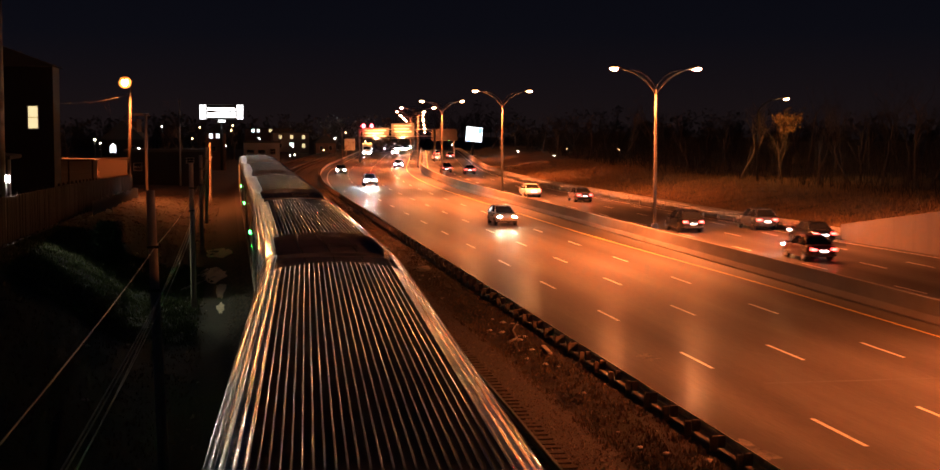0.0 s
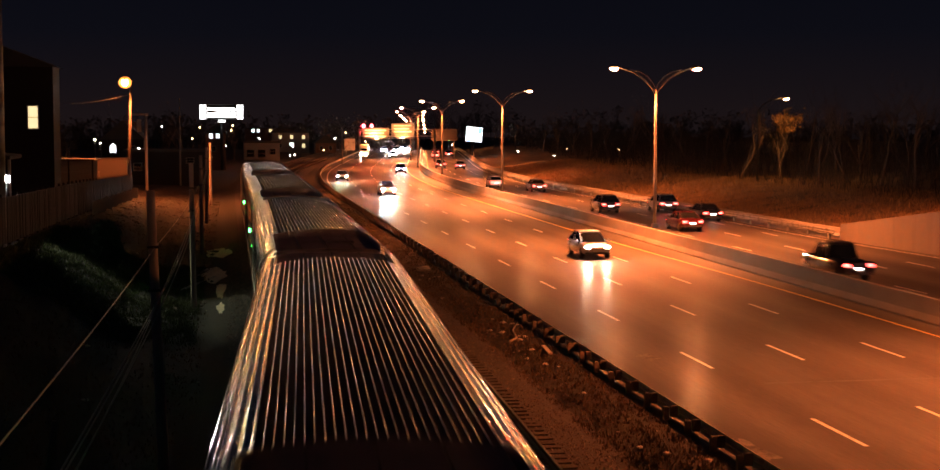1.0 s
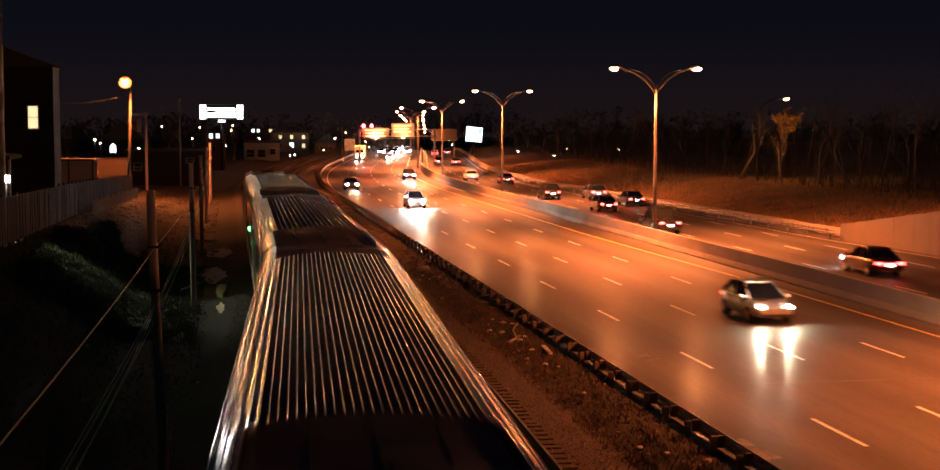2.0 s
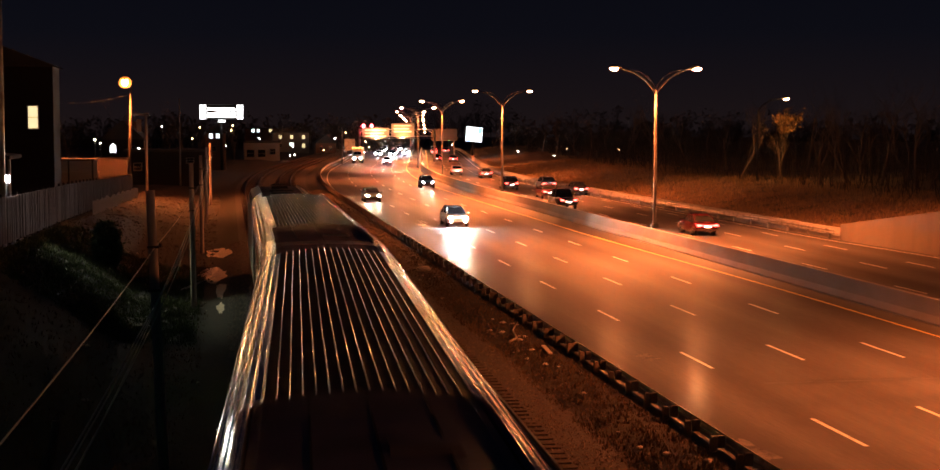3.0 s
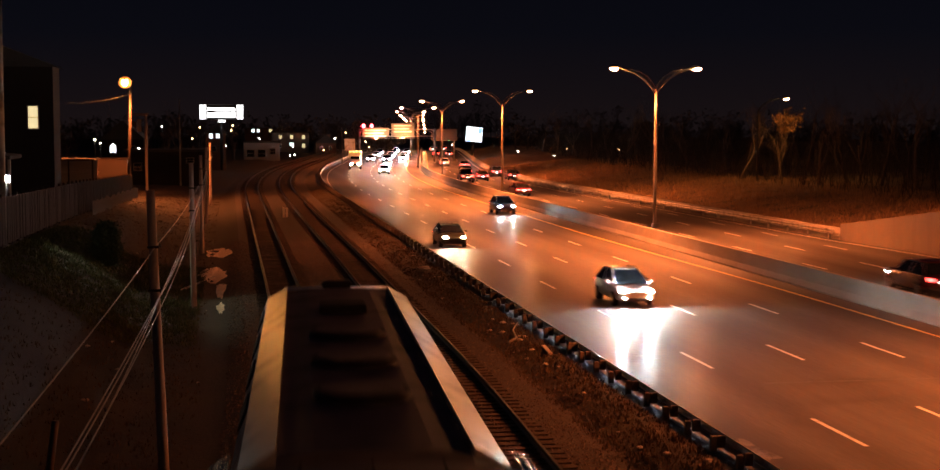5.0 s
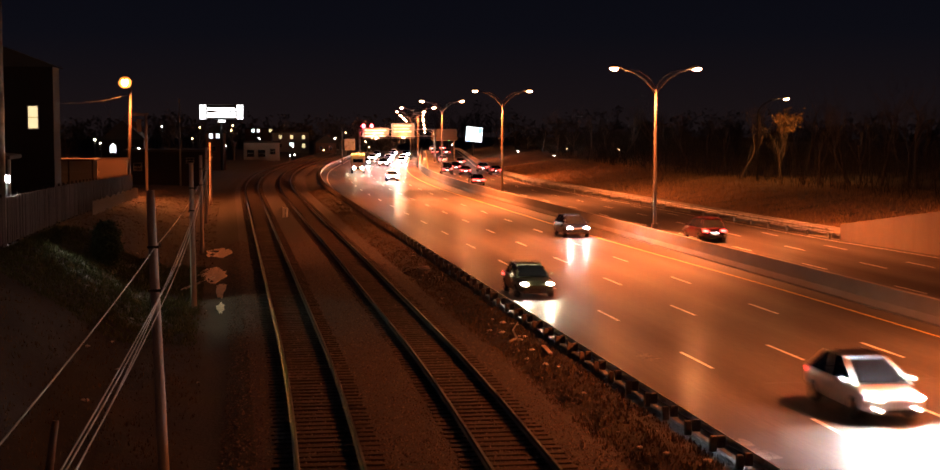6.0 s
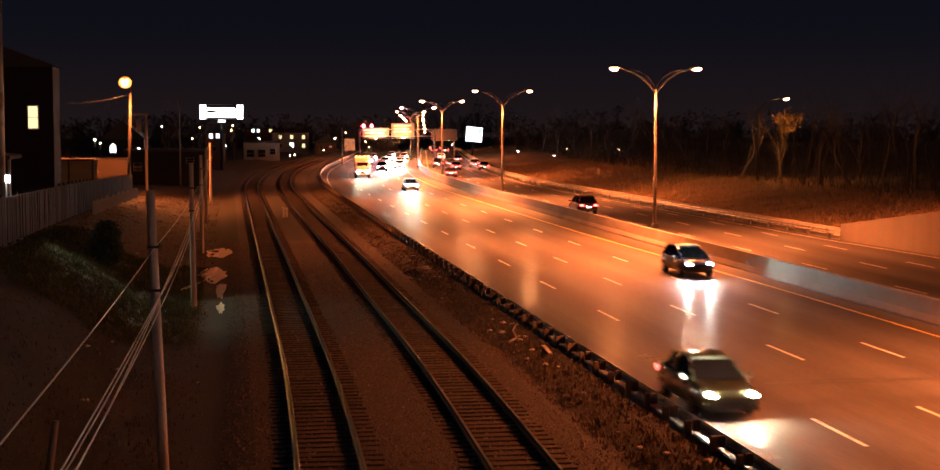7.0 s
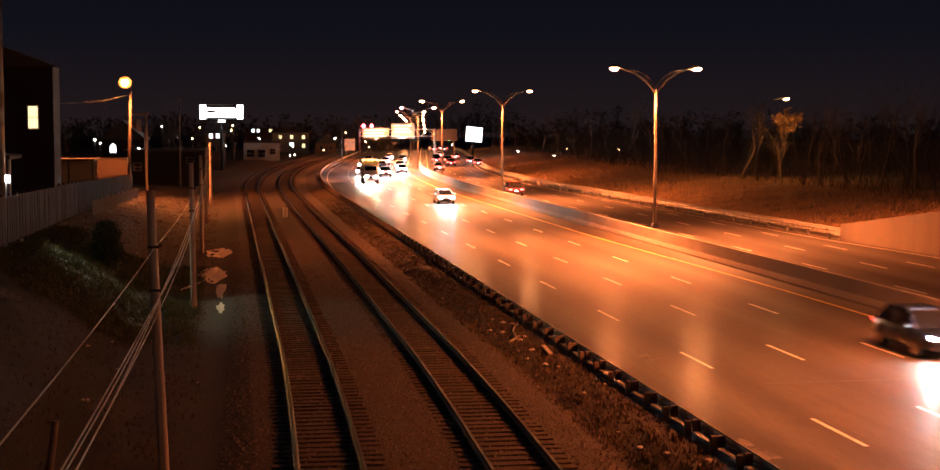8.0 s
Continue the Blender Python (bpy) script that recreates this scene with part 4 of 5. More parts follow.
def make_cable(name, label, pts, r, sag=0.25, n=10):
    line = []
    for a, b in zip(pts, pts[1:]):
        a, b = Vector(a), Vector(b)
        for i in range(n):
            k = i / n
            q = a.lerp(b, k)
            q.z -= sag * 4 * k * (1 - k)
            line.append(q)
    line.append(Vector(pts[-1]))
    ob = part(name, tubed(line, r, 5), DARK_METAL if name == "service_wire" else CABLE)
    return tagged(ob, label, "cable", "cables on the utility poles")


for du, z, sag in ((0.16, 4.30, 0.10), (0.22, 4.42, 0.25), (0.10, 4.15, 0.32), (0.26, 4.22, 0.18)):
    make_cable("cable", "slack grey telephone cable strung between timber poles",
               [(-1.95 + du * 0.4, 4.0, z + 0.55)] + [(u + du + lean * 0.6, s, z + 0.15 * i + (0.5 if i == 3 else 0)) for i, (s, u, top, lean) in enumerate(POLES)], 0.012, sag)
make_cable("cable", "thin bright wire strung between timber poles", [(-2.05, 4.0, 5.6), (-1.72, 35.0, 5.28), (-1.45, 67.0, 5.2), (-1.6, 95.0, 5.3), (-1.8, 124.0, 5.3)], 0.011, 0.12)


# ---- fence, flood lamp and houses on the bank ----
def make_fence():
    fence = thing("board_fence", "tall dark timber board fence along the top of the bank", "fence")
    board = mesh_of("board", boxed(-0.02, 0.02, -0.145, 0.145, 0.12, 2.2, bevel=0.006), WOOD_FENCE)
    rng = random.Random(8)
    s = 50.0
    while s < 156:
        z = lerp_table(BANK_TOP, s) - 0.06
        part("board", board, None, fence, m=Matrix.Translation(P(s, FENCE_U + rng.uniform(-0.015, 0.015), z + rng.uniform(-0.03, 0.03))) @ pose(0, 0, 0, rng.uniform(-0.6, 0.6), 0, 0))
        s += 0.315 if s < 100 else 0.45
    post = mesh_of("post", boxed(-0.06, 0.06, -0.06, 0.06, -0.3, 2.35, bevel=0.01), WOOD_FENCE)
    s = 50.0
    while s < 157:
        part("post", post, None, fence, m=Matrix.Translation(P(s, FENCE_U - 0.09, lerp_table(BANK_TOP, s) - 0.06)))
        s += 2.52
    for zz in (0.45, 1.85):
        bm = bmesh.new()
        rows = []
        for i in range(54):
            s = 50 + i * 2
            z = lerp_table(BANK_TOP, s) - 0.06 + zz
            rows.append([bm.verts.new(P(s, FENCE_U - 0.03 - a, z + b)) for a, b in ((0, 0), (0.05, 0), (0.05, 0.09), (0, 0.09))])
        for a, b in zip(rows, rows[1:]):
            for k in range(4):
                bm.faces.new((a[k], a[(k + 1) % 4], b[(k + 1) % 4], b[k]))
        part("rail", bm, WOOD_FENCE, fence)
    low = thing("picket_fence", "low pale picket fence below the board fence", "fence")
    pick = mesh_of("picket", boxed(-0.02, 0.02, -0.06, 0.06, 0.05, 1.0, bevel=0.01), SIDING)
    s = 101.0
    while s < 150:
        part("picket", pick, None, low, m=Matrix.Translation(P(s, FENCE_U + 0.9, terrain(s, FENCE_U + 0.9))))
        s += 0.55
    return fence


make_fence()


def pane(w, h, mat, parent, m, frame_mat=None):
    """A window: frame of four bars, sill and a pane."""
    fr = bmesh.new()
    for x0, x1, z0, z1 in ((-w / 2 - .07, -w / 2, -h / 2 - .07, h / 2 + .07), (w / 2, w / 2 + .07, -h / 2 - .07, h / 2 + .07), (-w / 2, w / 2, h / 2, h / 2 + .07), (-w / 2, w / 2, -h / 2 - .07, -h / 2), (-w / 2, w / 2, -0.02, 0.02)):
        box(fr, x0, x1, -0.06, 0.04, z0, z1)
    win = part("window", fr, frame_mat or SIDING, parent, m=m)
    part("pane", boxed(-w / 2, w / 2, -0.02, 0.0, -h / 2, h / 2), mat, win)
    return win


def make_house(name, label, x0, x1, y0, y1, z0, z1, gable, wall_mat, windows, roof_mat=None, category="house"):
    """A house whose windows look towards the camera. windows: (x, z, w, h, material)."""
    house = thing(name, label, category, m=Matrix.Translation(((x0 + x1) / 2, y0, z0)))
    w, d, h = (x1 - x0) / 2, y1 - y0, z1 - z0
    part("wall", boxed(-w, w, 0, d, 0, h), wall_mat, house)
    bm = bmesh.new()
    if gable:
        a = [bm.verts.new(q) for q in ((-w - .3, -.3, h - .1), (w + .3, -.3, h - .1), (0, -.3, h + gable), (-w - .3, d + .3, h - .1), (w + .3, d + .3, h - .1), (0, d + .3, h + gable))]
        for q in ((0, 1, 2), (5, 4, 3), (0, 2, 5, 3), (2, 1, 4, 5), (1, 0, 3, 4)):
            bm.faces.new([a[i] for i in q])
        bmesh.ops.recalc_face_normals(bm, faces=bm.faces)
    else:
        box(bm, -w - .2, w + .2, -.2, d + .2, h + .004, h + .3, bevel=0.03)
    roof = part("roof", bm, roof_mat or SHINGLE, house)
    if gable:
        part("chimney", boxed(-.35, .35, -.35, .35, 0, 1.0, bevel=.03, m=Matrix.Translation((w * .4, d * .6, h + gable * .55))), BRICK_DARK, roof)
    for x, z, ww, wh, mat in windows:
        pane(ww, wh, mat, house, Matrix.Translation((x - (x0 + x1) / 2, -0.045, z - z0)))
    return house


DARKWIN = GLASS
make_house("house", "dark clapboard house with one warmly lit window behind the fence", -27.0, -10.3, 92.0, 95.5, 2.2, 11.6, 3.2, DARK_CLAD,
           [(-11.47, 8.5, 0.55, 1.3, WINDOW_WARM), (-15.6, 8.45, 0.8, 1.35, DARKWIN)])
# covered porch in front of the dark house, lit by a flood lamp
porch = thing("porch", "open timber porch roof lit white by a flood lamp", "porch", m=Matrix.Translation((-12.9, 80.0, 2.4)))
part("roof", boxed(-2.4, 1.6, -2.2, 2.2, 4.1, 4.3, bevel=0.03, m=pose(0, 0, 0, 0, 6, 0)), SHINGLE, porch)
for px, py in ((-2.2, -2), (1.4, -2), (-2.2, 2), (1.4, 2)):
    part("post", boxed(-.07, .07, -.07, .07, -0.4, 4.1 - px * .1, m=Matrix.Translation((px, py, 0))), SIDING, porch)
flood = thing("flood_lamp", "small bright white flood lamp on a steel stake", "lamp", m=Matrix.Translation((-10.53, 74.0, 2.7)))
part("stake", tubed([(0, 0, -0.3), (0, 0, 2.75)], 0.035, 8), DARK_METAL, flood)
part("housing", boxed(-.16, .16, -.02, .12, 2.65, 2.95, bevel=.02), DARK_METAL, flood)
part("lens", boxed(-.14, .14, -.05, -.024, 2.67, 2.93, bevel=.01), glow("flood_glow", (1.0, 0.98, 0.92), 420.0), flood, "dazzling white lens")
flo = head_lamp("flood_light", (-10.45, 73.7, 6.0), 2000.0, (0.95, 1.0, 0.66), 52, 0.7, 0.1)
flo.matrix_world = look((-10.45, 73.7, 6.0), (-4.2, 67.5, 0.3))
mast = tagged(part("steel_mast", tubed([(-10.0, 68.5, 2.4), (-9.97, 68.5, 9.0), (-9.95, 68.5, 17.5)], [0.22, 0.2, 0.17], 12), GALV), "thick grey-green steel mast behind the fence", "mast")

bins = thing("waste_bin", "dark wheeled waste bin beside the porch", "bin", m=Matrix.Translation((-11.9, 76.5, 2.55)))
part("body", boxed(-.3, .3, -.35, .35, .1, 1.0, bevel=.05), DARK_METAL, bins)
part("lid", boxed(-.33, .33, -.38, .38, 1.005, 1.08, bevel=.02), DARK_METAL, bins)

# sodium street lamp behind the fence
left_lamp = thing("sodium_street_lamp", "single-arm timber street lamp glowing deep orange", "street lamp", m=Matrix.Translation((-9.70, 152.0, 0.6)))
part("pole", tubed([(-0.3, 0, -0.3), (0, 0, 6.0), (0.15, 0, 11.2)], [0.17, 0.15, 0.12], 10), WOOD_FENCE, left_lamp)
part("arm", tubed([(0.15, 0, 10.9), (-0.15, -0.4, 11.5), (-0.35, -1.0, 11.68)], 0.04, 8), POLE_PAINT, left_lamp)
part("luminaire", HEAD_ME, None, left_lamp, m=pose(-0.35, -0.9, 11.72, 0, 0, -90))
bm = bmesh.new()
bmesh.ops.create_uvsphere(bm, u_segments=14, v_segments=10, radius=0.30, matrix=Matrix.Translation((-0.33, -1.35, 11.55)))
part("lens", bm, glow("deep_sodium", (1.0, 0.36, 0.08), 1300.0), left_lamp, "round glowing sodium lens")
# Added glowing disc imitates the orange halo around the lamp.
bm = bmesh.new()
bmesh.ops.create_uvsphere(bm, u_segments=20, v_segments=10, radius=1.0, matrix=Matrix.Translation((-0.33, -0.86, 11.55)) @ Matrix.Diagonal((0.64, 0.10, 0.58, 1)))
HALO_GLOW = glow("orange_halo", (1.0, 0.22, 0.03), 0.9)
HALO_GLOW.node_tree.nodes["Principled BSDF"].inputs["Base Color"].default_value = (0.004, 0.002, 0.001, 1)
part("halo_disc", bm, HALO_GLOW, left_lamp, "flat orange glowing disc standing in for the lamp halo")
head_lamp("sodium_light", (-10.03, 150.0, 11.1), 18000.0, cone=165, blend=0.5, size=0.2)
make_cable("service_wire", "thin service wire looping to the orange street lamp", [(-9.7, 151.9, 11.0), (-15.9, 150.0, 10.1), (-24.0, 149.0, 10.4)], 0.016, 0.25)

# lot behind the far fence: trailer, open shed, lattice rail
TRAILER_P = material("brown_trailer_panel", (0.028, 0.018, 0.014), rough=0.6, scale=1.0, vary=0.25, bump=0.1)


def make_trailer():
    t = thing("box_trailer", "brown box trailer parked behind the fence", "trailer", m=Matrix.Translation((-12.3, 158.0, 0.85)))
    part("body", boxed(-1.9, 1.9, 0, 6, 0.9, 3.6, bevel=.06), TRAILER_P, t)
    part("top_rail", boxed(-1.95, 1.95, -.05, 6.05, 3.604, 3.68, bevel=.02), TRAILER_P, t)
    for x in (-1.4, 1.4):
        bm = bmesh.new()
        tube(bm, [(x - .15, 1, .45), (x + .15, 1, .45)], .45, 16)
        part("wheel", bm, RUBBER, t)
    return t


make_trailer()
shed = thing("open_shed", "open flat-roofed shed with a lit lattice rail", "shed", m=Matrix.Translation((-14.4, 140.0, 1.3)))
part("roof", boxed(-2.2, 2.4, -1.5, 3, 3.5, 3.66, bevel=.02), SHINGLE, shed)
for x in (-2.0, 0.1, 2.2):
    part("post", boxed(-.07, .07, -.07, .07, -.5, 3.5, m=Matrix.Translation((x, -1.3, 0))), WOOD_FENCE, shed)
part("back_wall", boxed(-2.1, 2.3, 2.7, 2.85, -.5, 3.45), SIDING, shed)
lat = thing("lattice_rail", "pale timber railing lit orange behind the fence", "railing", m=Matrix.Translation((-14.4, 147.5, 0.95)))
slat = mesh_of("slat", boxed(-.035, .035, -.02, .02, 0, 2.7), SIDING)
for i in range(16):
    part("slat", slat, None, lat, m=Matrix.Translation((-1.3 + i * .22, 0, -.2)))
part("top_rail", boxed(-1.4, 2.1, -.05, .05, 2.51, 2.6), SIDING, lat)

# pale portal post and thin mast further on
post_sign = thing("portal_post", "pale steel post with a crossbar and hanging plate", "post", m=Matrix.Translation((-9.09, 170.0, 0.3)))
part("upright", tubed([(0, 0, -.2), (0, 0, 8.8)], .16, 10), SIDING, post_sign)
part("crossbar", boxed(-1.5, .3, -.1, .1, 8.7, 8.95, bevel=.02), SIDING, post_sign)
part("hanging_plate", boxed(-1.0, -.5, -.03, .03, 6.9, 8.3, bevel=.02), SIDING, post_sign)
tagged(part("thin_mast", tubed([(-6.21, 195.0, -0.1), (-6.21, 195.0, 11.3)], [.13, .07], 8), SIDING), "thin pale mast behind the railway", "mast")


# ---- billboards ----
def make_billboard(name, label, m, w, h, ground, screen, bars):
    b = thing(name, label, "billboard", m=m)
    part("column", tubed([(0, .4, ground), (0, .4, -h / 2)], .28, 12), DARK_METAL, b)
    part("casing", boxed(-w / 2 - .15, w / 2 + .15, .02, .6, -h / 2 - .15, h / 2 + .15, bevel=.04), DARK_METAL, b)
    scr = part("screen", boxed(-w / 2, w / 2, -.03, .016, -h / 2, h / 2), screen, b, "bright glowing screen")
    for x0, x1, z0, z1, mat in bars:
        part("printed_bar", boxed(x0, x1, -.05, -.034, z0, z1), mat, scr)
    return b


INK = material("black_ink", (0.012, 0.012, 0.012), rough=0.8, scale=8, vary=0.1, bump=0)
BLUE_INK = glow("blue_picture", (0.25, 0.45, 0.8), 1.6)
rng = random.Random(5)
bars = [(-2.6, -2.35, -1.2, 1.2, INK), (2.35, 2.6, -1.2, 1.2, INK), (-2.35, 2.35, 0.75, 1.2, INK), (-2.35, 2.35, -1.2, -0.95, INK), (-1.2, 2.3, 0.02, 0.22, INK), (-2.3, -1.1, -0.1, 0.28, INK)]
make_billboard("billboard", "digital billboard showing white panels and black lettering bars", Matrix.Translation((-1.25, 260.0, 10.1)), 7.3, 2.4, -10.1, glow("billboard_white", (1, 1, 1), 3.0), bars)
part("lamp_box", boxed(-.6, .6, -.1, .1, -.18, .18, bevel=.03, m=Matrix.Translation((-1.2, 259.7, 8.55))), glow("caption_white", (1, 1, 1), 3.0), bpy.data.objects["billboard"]).matrix_basis = Matrix.Translation((1.25, -260.0, -10.1))
make_billboard("billboard", "tilted white and blue roadside billboard glowing beyond the curve", Matrix.Translation((58.9, 360.0, 5.5)) @ pose(0, 0, 0, 0, 4, 14), 4.2, 3.5, -5.6, glow("picture_white", (0.85, 0.95, 1.0), 3.2), [(1.0, 2.0, 0.2, 1.6, BLUE_INK), (-1.9, -0.6, -1.7, -1.2, BLUE_INK)])


# ---- sign gantry over the inbound road ----
def make_gantry():
    g = thing("sign_gantry", "steel truss gantry carrying two floodlit direction signs", "sign gantry", m=Matrix.Translation((27.3, 312.0, 0.0)))
    for z in (5.5, 6.9):
        for y in (0.0, 1.2):
            part("chord", tubed([(-.4, y, z), (15.4, y, z)], .09, 8), GALV, g)
    for i in range(11):
        x0, x1 = i * 1.43 - .4, (i + 1) * 1.43 - .4
        part("brace", tubed([(x0, 0, 5.5 if i % 2 else 6.9), (x1, 0, 6.9 if i % 2 else 5.5)], .05, 6), GALV, g)
    for x in (-.4, 15.4):
        for y in (0, 1.2):
            part("leg", tubed([(x, y, -.2), (x, y, 7.1)], .16, 10), GALV, g)
    for x0, x1, z0, z1 in ((0.1, 5.7, 5.3, 7.25), (6.2, 11.0, 5.3, 8.2)):
        sign = part("sign_panel", boxed(x0, x1, -.22, -.14, z0, z1, bevel=.03), SIGN_GREEN, g, "floodlit road sign")
        for k in range(3):
            zb = z1 - .45 - k * .62
            part("lettering_bar", boxed(x0 + .5, x1 - .6 - .5 * (k % 2), -.25, -.224, zb - .2, zb + .1), SIGN_WHITE, sign)
        part("lamp_rail", boxed(x0, x1, -1.1, -.98, z0 - .3, z0 - .2), GALV, g)
        lp = head_lamp("sign_light", (27.3 + (x0 + x1) / 2, 310.9, z0 - .1), 5200.0, (1.0, 0.34, 0.11), 150, 0.4)
        lp.matrix_world = look((27.3 + (x0 + x1) / 2, 310.8, z0 - .35), (27.3 + (x0 + x1) / 2, 311.9, z1 - .6))
    for x in (0.35, 2.05):
        bm = bmesh.new()
        bmesh.ops.create_uvsphere(bm, u_segments=12, v_segments=8, radius=0.32, matrix=Matrix.Translation((x, -.4, 7.65)))
        part("beacon", bm, RED_LIGHT, g, "red warning light")
        part("beacon_hood", tubed([(x, -.3, 7.65), (x, .1, 7.65)], .34, 10), DARK_METAL, g)


SIGN_GREEN = material("sign_sheeting", (0.20, 0.18, 0.15), rough=0.45, scale=2, vary=0.1, bump=0.02)
SIGN_WHITE = material("sign_lettering", (0.75, 0.75, 0.7), rough=0.4, scale=2, vary=0.05, bump=0.0)
make_gantry()

# ---- town beyond the curve ----
W, C = WINDOW_WARM, WINDOW_COOL
make_house("warehouse", "low grey warehouse beside the curving track", 3.2, 11.0, 332.0, 346.0, -0.1, 3.9, 0, SIDING, [(4.6, 1.6, 1.6, 1.6, DARKWIN), (7.0, 1.6, 1.6, 1.6, DARKWIN), (9.4, 2.0, 1.2, 1.2, DARKWIN)], category="warehouse")
make_house("apartment_block", "three-storey block with scattered lit windows", 12.0, 22.0, 420.0, 432.0, -0.2, 5.6, 0, SIDING, [(14.0, 4.4, .8, 1.0, W), (17.2, 4.4, .8, 1.0, W), (20.5, 4.4, .8, 1.0, W), (14.0, 2.0, .8, 1.0, DARKWIN), (17.2, 2.4, 1.0, .8, C), (20.5, 2.0, .8, 1.0, W)], category="building")
make_house("gabled_house", "small gabled house beyond the railway curve", 23.0, 28.5, 405.0, 414.0, -0.2, 3.0, 2.2, BRICK_DARK, [(24.5, 1.6, .8, 1.0, DARKWIN), (27, 1.6, .8, 1.0, DARKWIN)])
make_house("brick_house", "red brick house with two lit upper windows", -4.0, -0.6, 262.0, 272.0, 0.0, 6.6, 1.6, BRICK_DARK, [(-3.1, 6.0, .55, .7, C), (-1.9, 6.0, .55, .7, C), (-2.6, 3.8, .6, .8, DARKWIN)])
make_house("far_block", "long dark block on the skyline with a few lit windows", 5.0, 21.0, 480.0, 494.0, 0.0, 6.5, 0, BRICK_DARK, [(7.5, 5.9, .9, .9, C), (9.2, 5.9, .9, .9, C), (13.0, 5.9, .9, .9, W), (16.2, 3.6, .9, .9, W)], category="building")
make_house("garage", "dark garage beside the railway", -13.2, -2.6, 196.0, 206.0, 0.1, 4.5, 0, DARK_CLAD, [(-11.6, 2.6, 1.0, .9, DARKWIN), (-5.0, 3.4, .9, .6, DARKWIN)], category="garage")
make_house("row_house", "narrow dark house with a lit porch window", -17.5, -11.8, 214.0, 226.0, 0.2, 6.0, 2.6, DARK_CLAD, [(-16.0, 4.6, .8, 1.0, C), (-13.2, 4.6, .5, .8, DARKWIN)])


def make_far_lamp(x, y, z, mat, r=0.22):
    lamp = thing("distant_street_lamp", "small distant street lamp glowing in the town", "street lamp", "distant town lamps", m=Matrix.Translation((x, y, 0)))
    part("post", tubed([(0, .2, -.5), (0, .2, z)], .07, 6), DARK_METAL, lamp)
    bm = bmesh.new()
    bmesh.ops.create_uvsphere(bm, u_segments=10, v_segments=6, radius=r, matrix=Matrix.Translation((0, 0, z)))
    part("globe", bm, mat, lamp)


PALE = glow("town_lamp_white", (1.0, 0.95, 0.8), 12.0)
ORANGE = glow("town_lamp_orange", (1.0, 0.6, 0.25), 12.0)
GREENISH = glow("town_lamp_green", (0.2, 1.0, 0.4), 8.0)
FAR = [(489, 243, 330, PALE), (484, 259, 335, PALE), (492, 258, 335, PALE), (466, 243, 420, PALE), (511, 242, 430, PALE), (456, 240, 380, GREENISH), (433, 231, 380, PALE), (437, 236, 400, ORANGE), (540, 250, 395, ORANGE),
       (559, 231, 400, PALE), (577, 221, 420, ORANGE), (610, 235, 430, ORANGE), (616, 245, 440, ORANGE), (271, 211, 300, PALE), (159, 233, 190, PALE), (168, 238, 200, PALE), (189, 241, 210, PALE), (226, 240, 220, PALE), (232, 247, 200, PALE),
       (316, 249, 230, PALE), (387, 217, 330, ORANGE), (389, 209, 330, ORANGE), (377, 243, 300, PALE), (368, 250, 300, ORANGE), (734, 232, 470, PALE), (749, 234, 470, GREENISH), (754, 241, 460, PALE), (924, 260, 300, PALE),
       (918, 262, 310, PALE), (945, 248, 330, ORANGE), (864, 252, 340, PALE), (1032, 249, 330, ORANGE), (322, 231, 280, ORANGE), (334, 212, 300, ORANGE)]
for px, py, y, mat in FAR:
    a = radians(9.133) + math.atan((px - 784) / 2495)
    make_far_lamp(y * math.tan(a), y, max(8.125 - (py - 206) / 2495 * y / math.cos(a) * math.cos(a - radians(9.133)), 0.4), mat, 0.12 if y < 260 else 0.17)

# dark back of a large sign beyond the gantry
bs = thing("road_sign", "large unlit road sign seen from behind on steel posts", "road sign", m=Matrix.Translation((47.6, 332.0, 0)))
part("panel", boxed(-2.9, 2.9, -.03, .03, 4.3, 6.9, bevel=.02), DARK_METAL, bs)
for x in (-2.2, 2.2):
    part("post", tubed([(x, .14, -.3), (x, .14, 6.8)], .1, 8), GALV, bs)
for z in (4.9, 6.3):
    part("stiffener", boxed(-2.8, 2.8, -.08, -.034, z, z + .1), DARK_METAL, bs)

# pole and blank sign by the inbound curve
tagged(part("roadside_pole", tubed([(22.3, 300.0, -.2), (22.3, 300.0, 7.4)], [.13, .09], 8), POST_WOOD), "slim timber pole beside the railway curve", "pole")
sg = thing("road_sign", "blank grey road sign on two posts", "road sign", m=Matrix.Translation((27.4, 345.0, 0)))
part("panel", boxed(-1.2, 1.2, -.03, .03, 2.0, 4.6, bevel=.02), GALV, sg)
for x in (-.8, .8):
    part("post", boxed(-.05, .05, .034, .12, -.3, 4.5, m=Matrix.Translation((x, 0, 0))), GALV, sg)

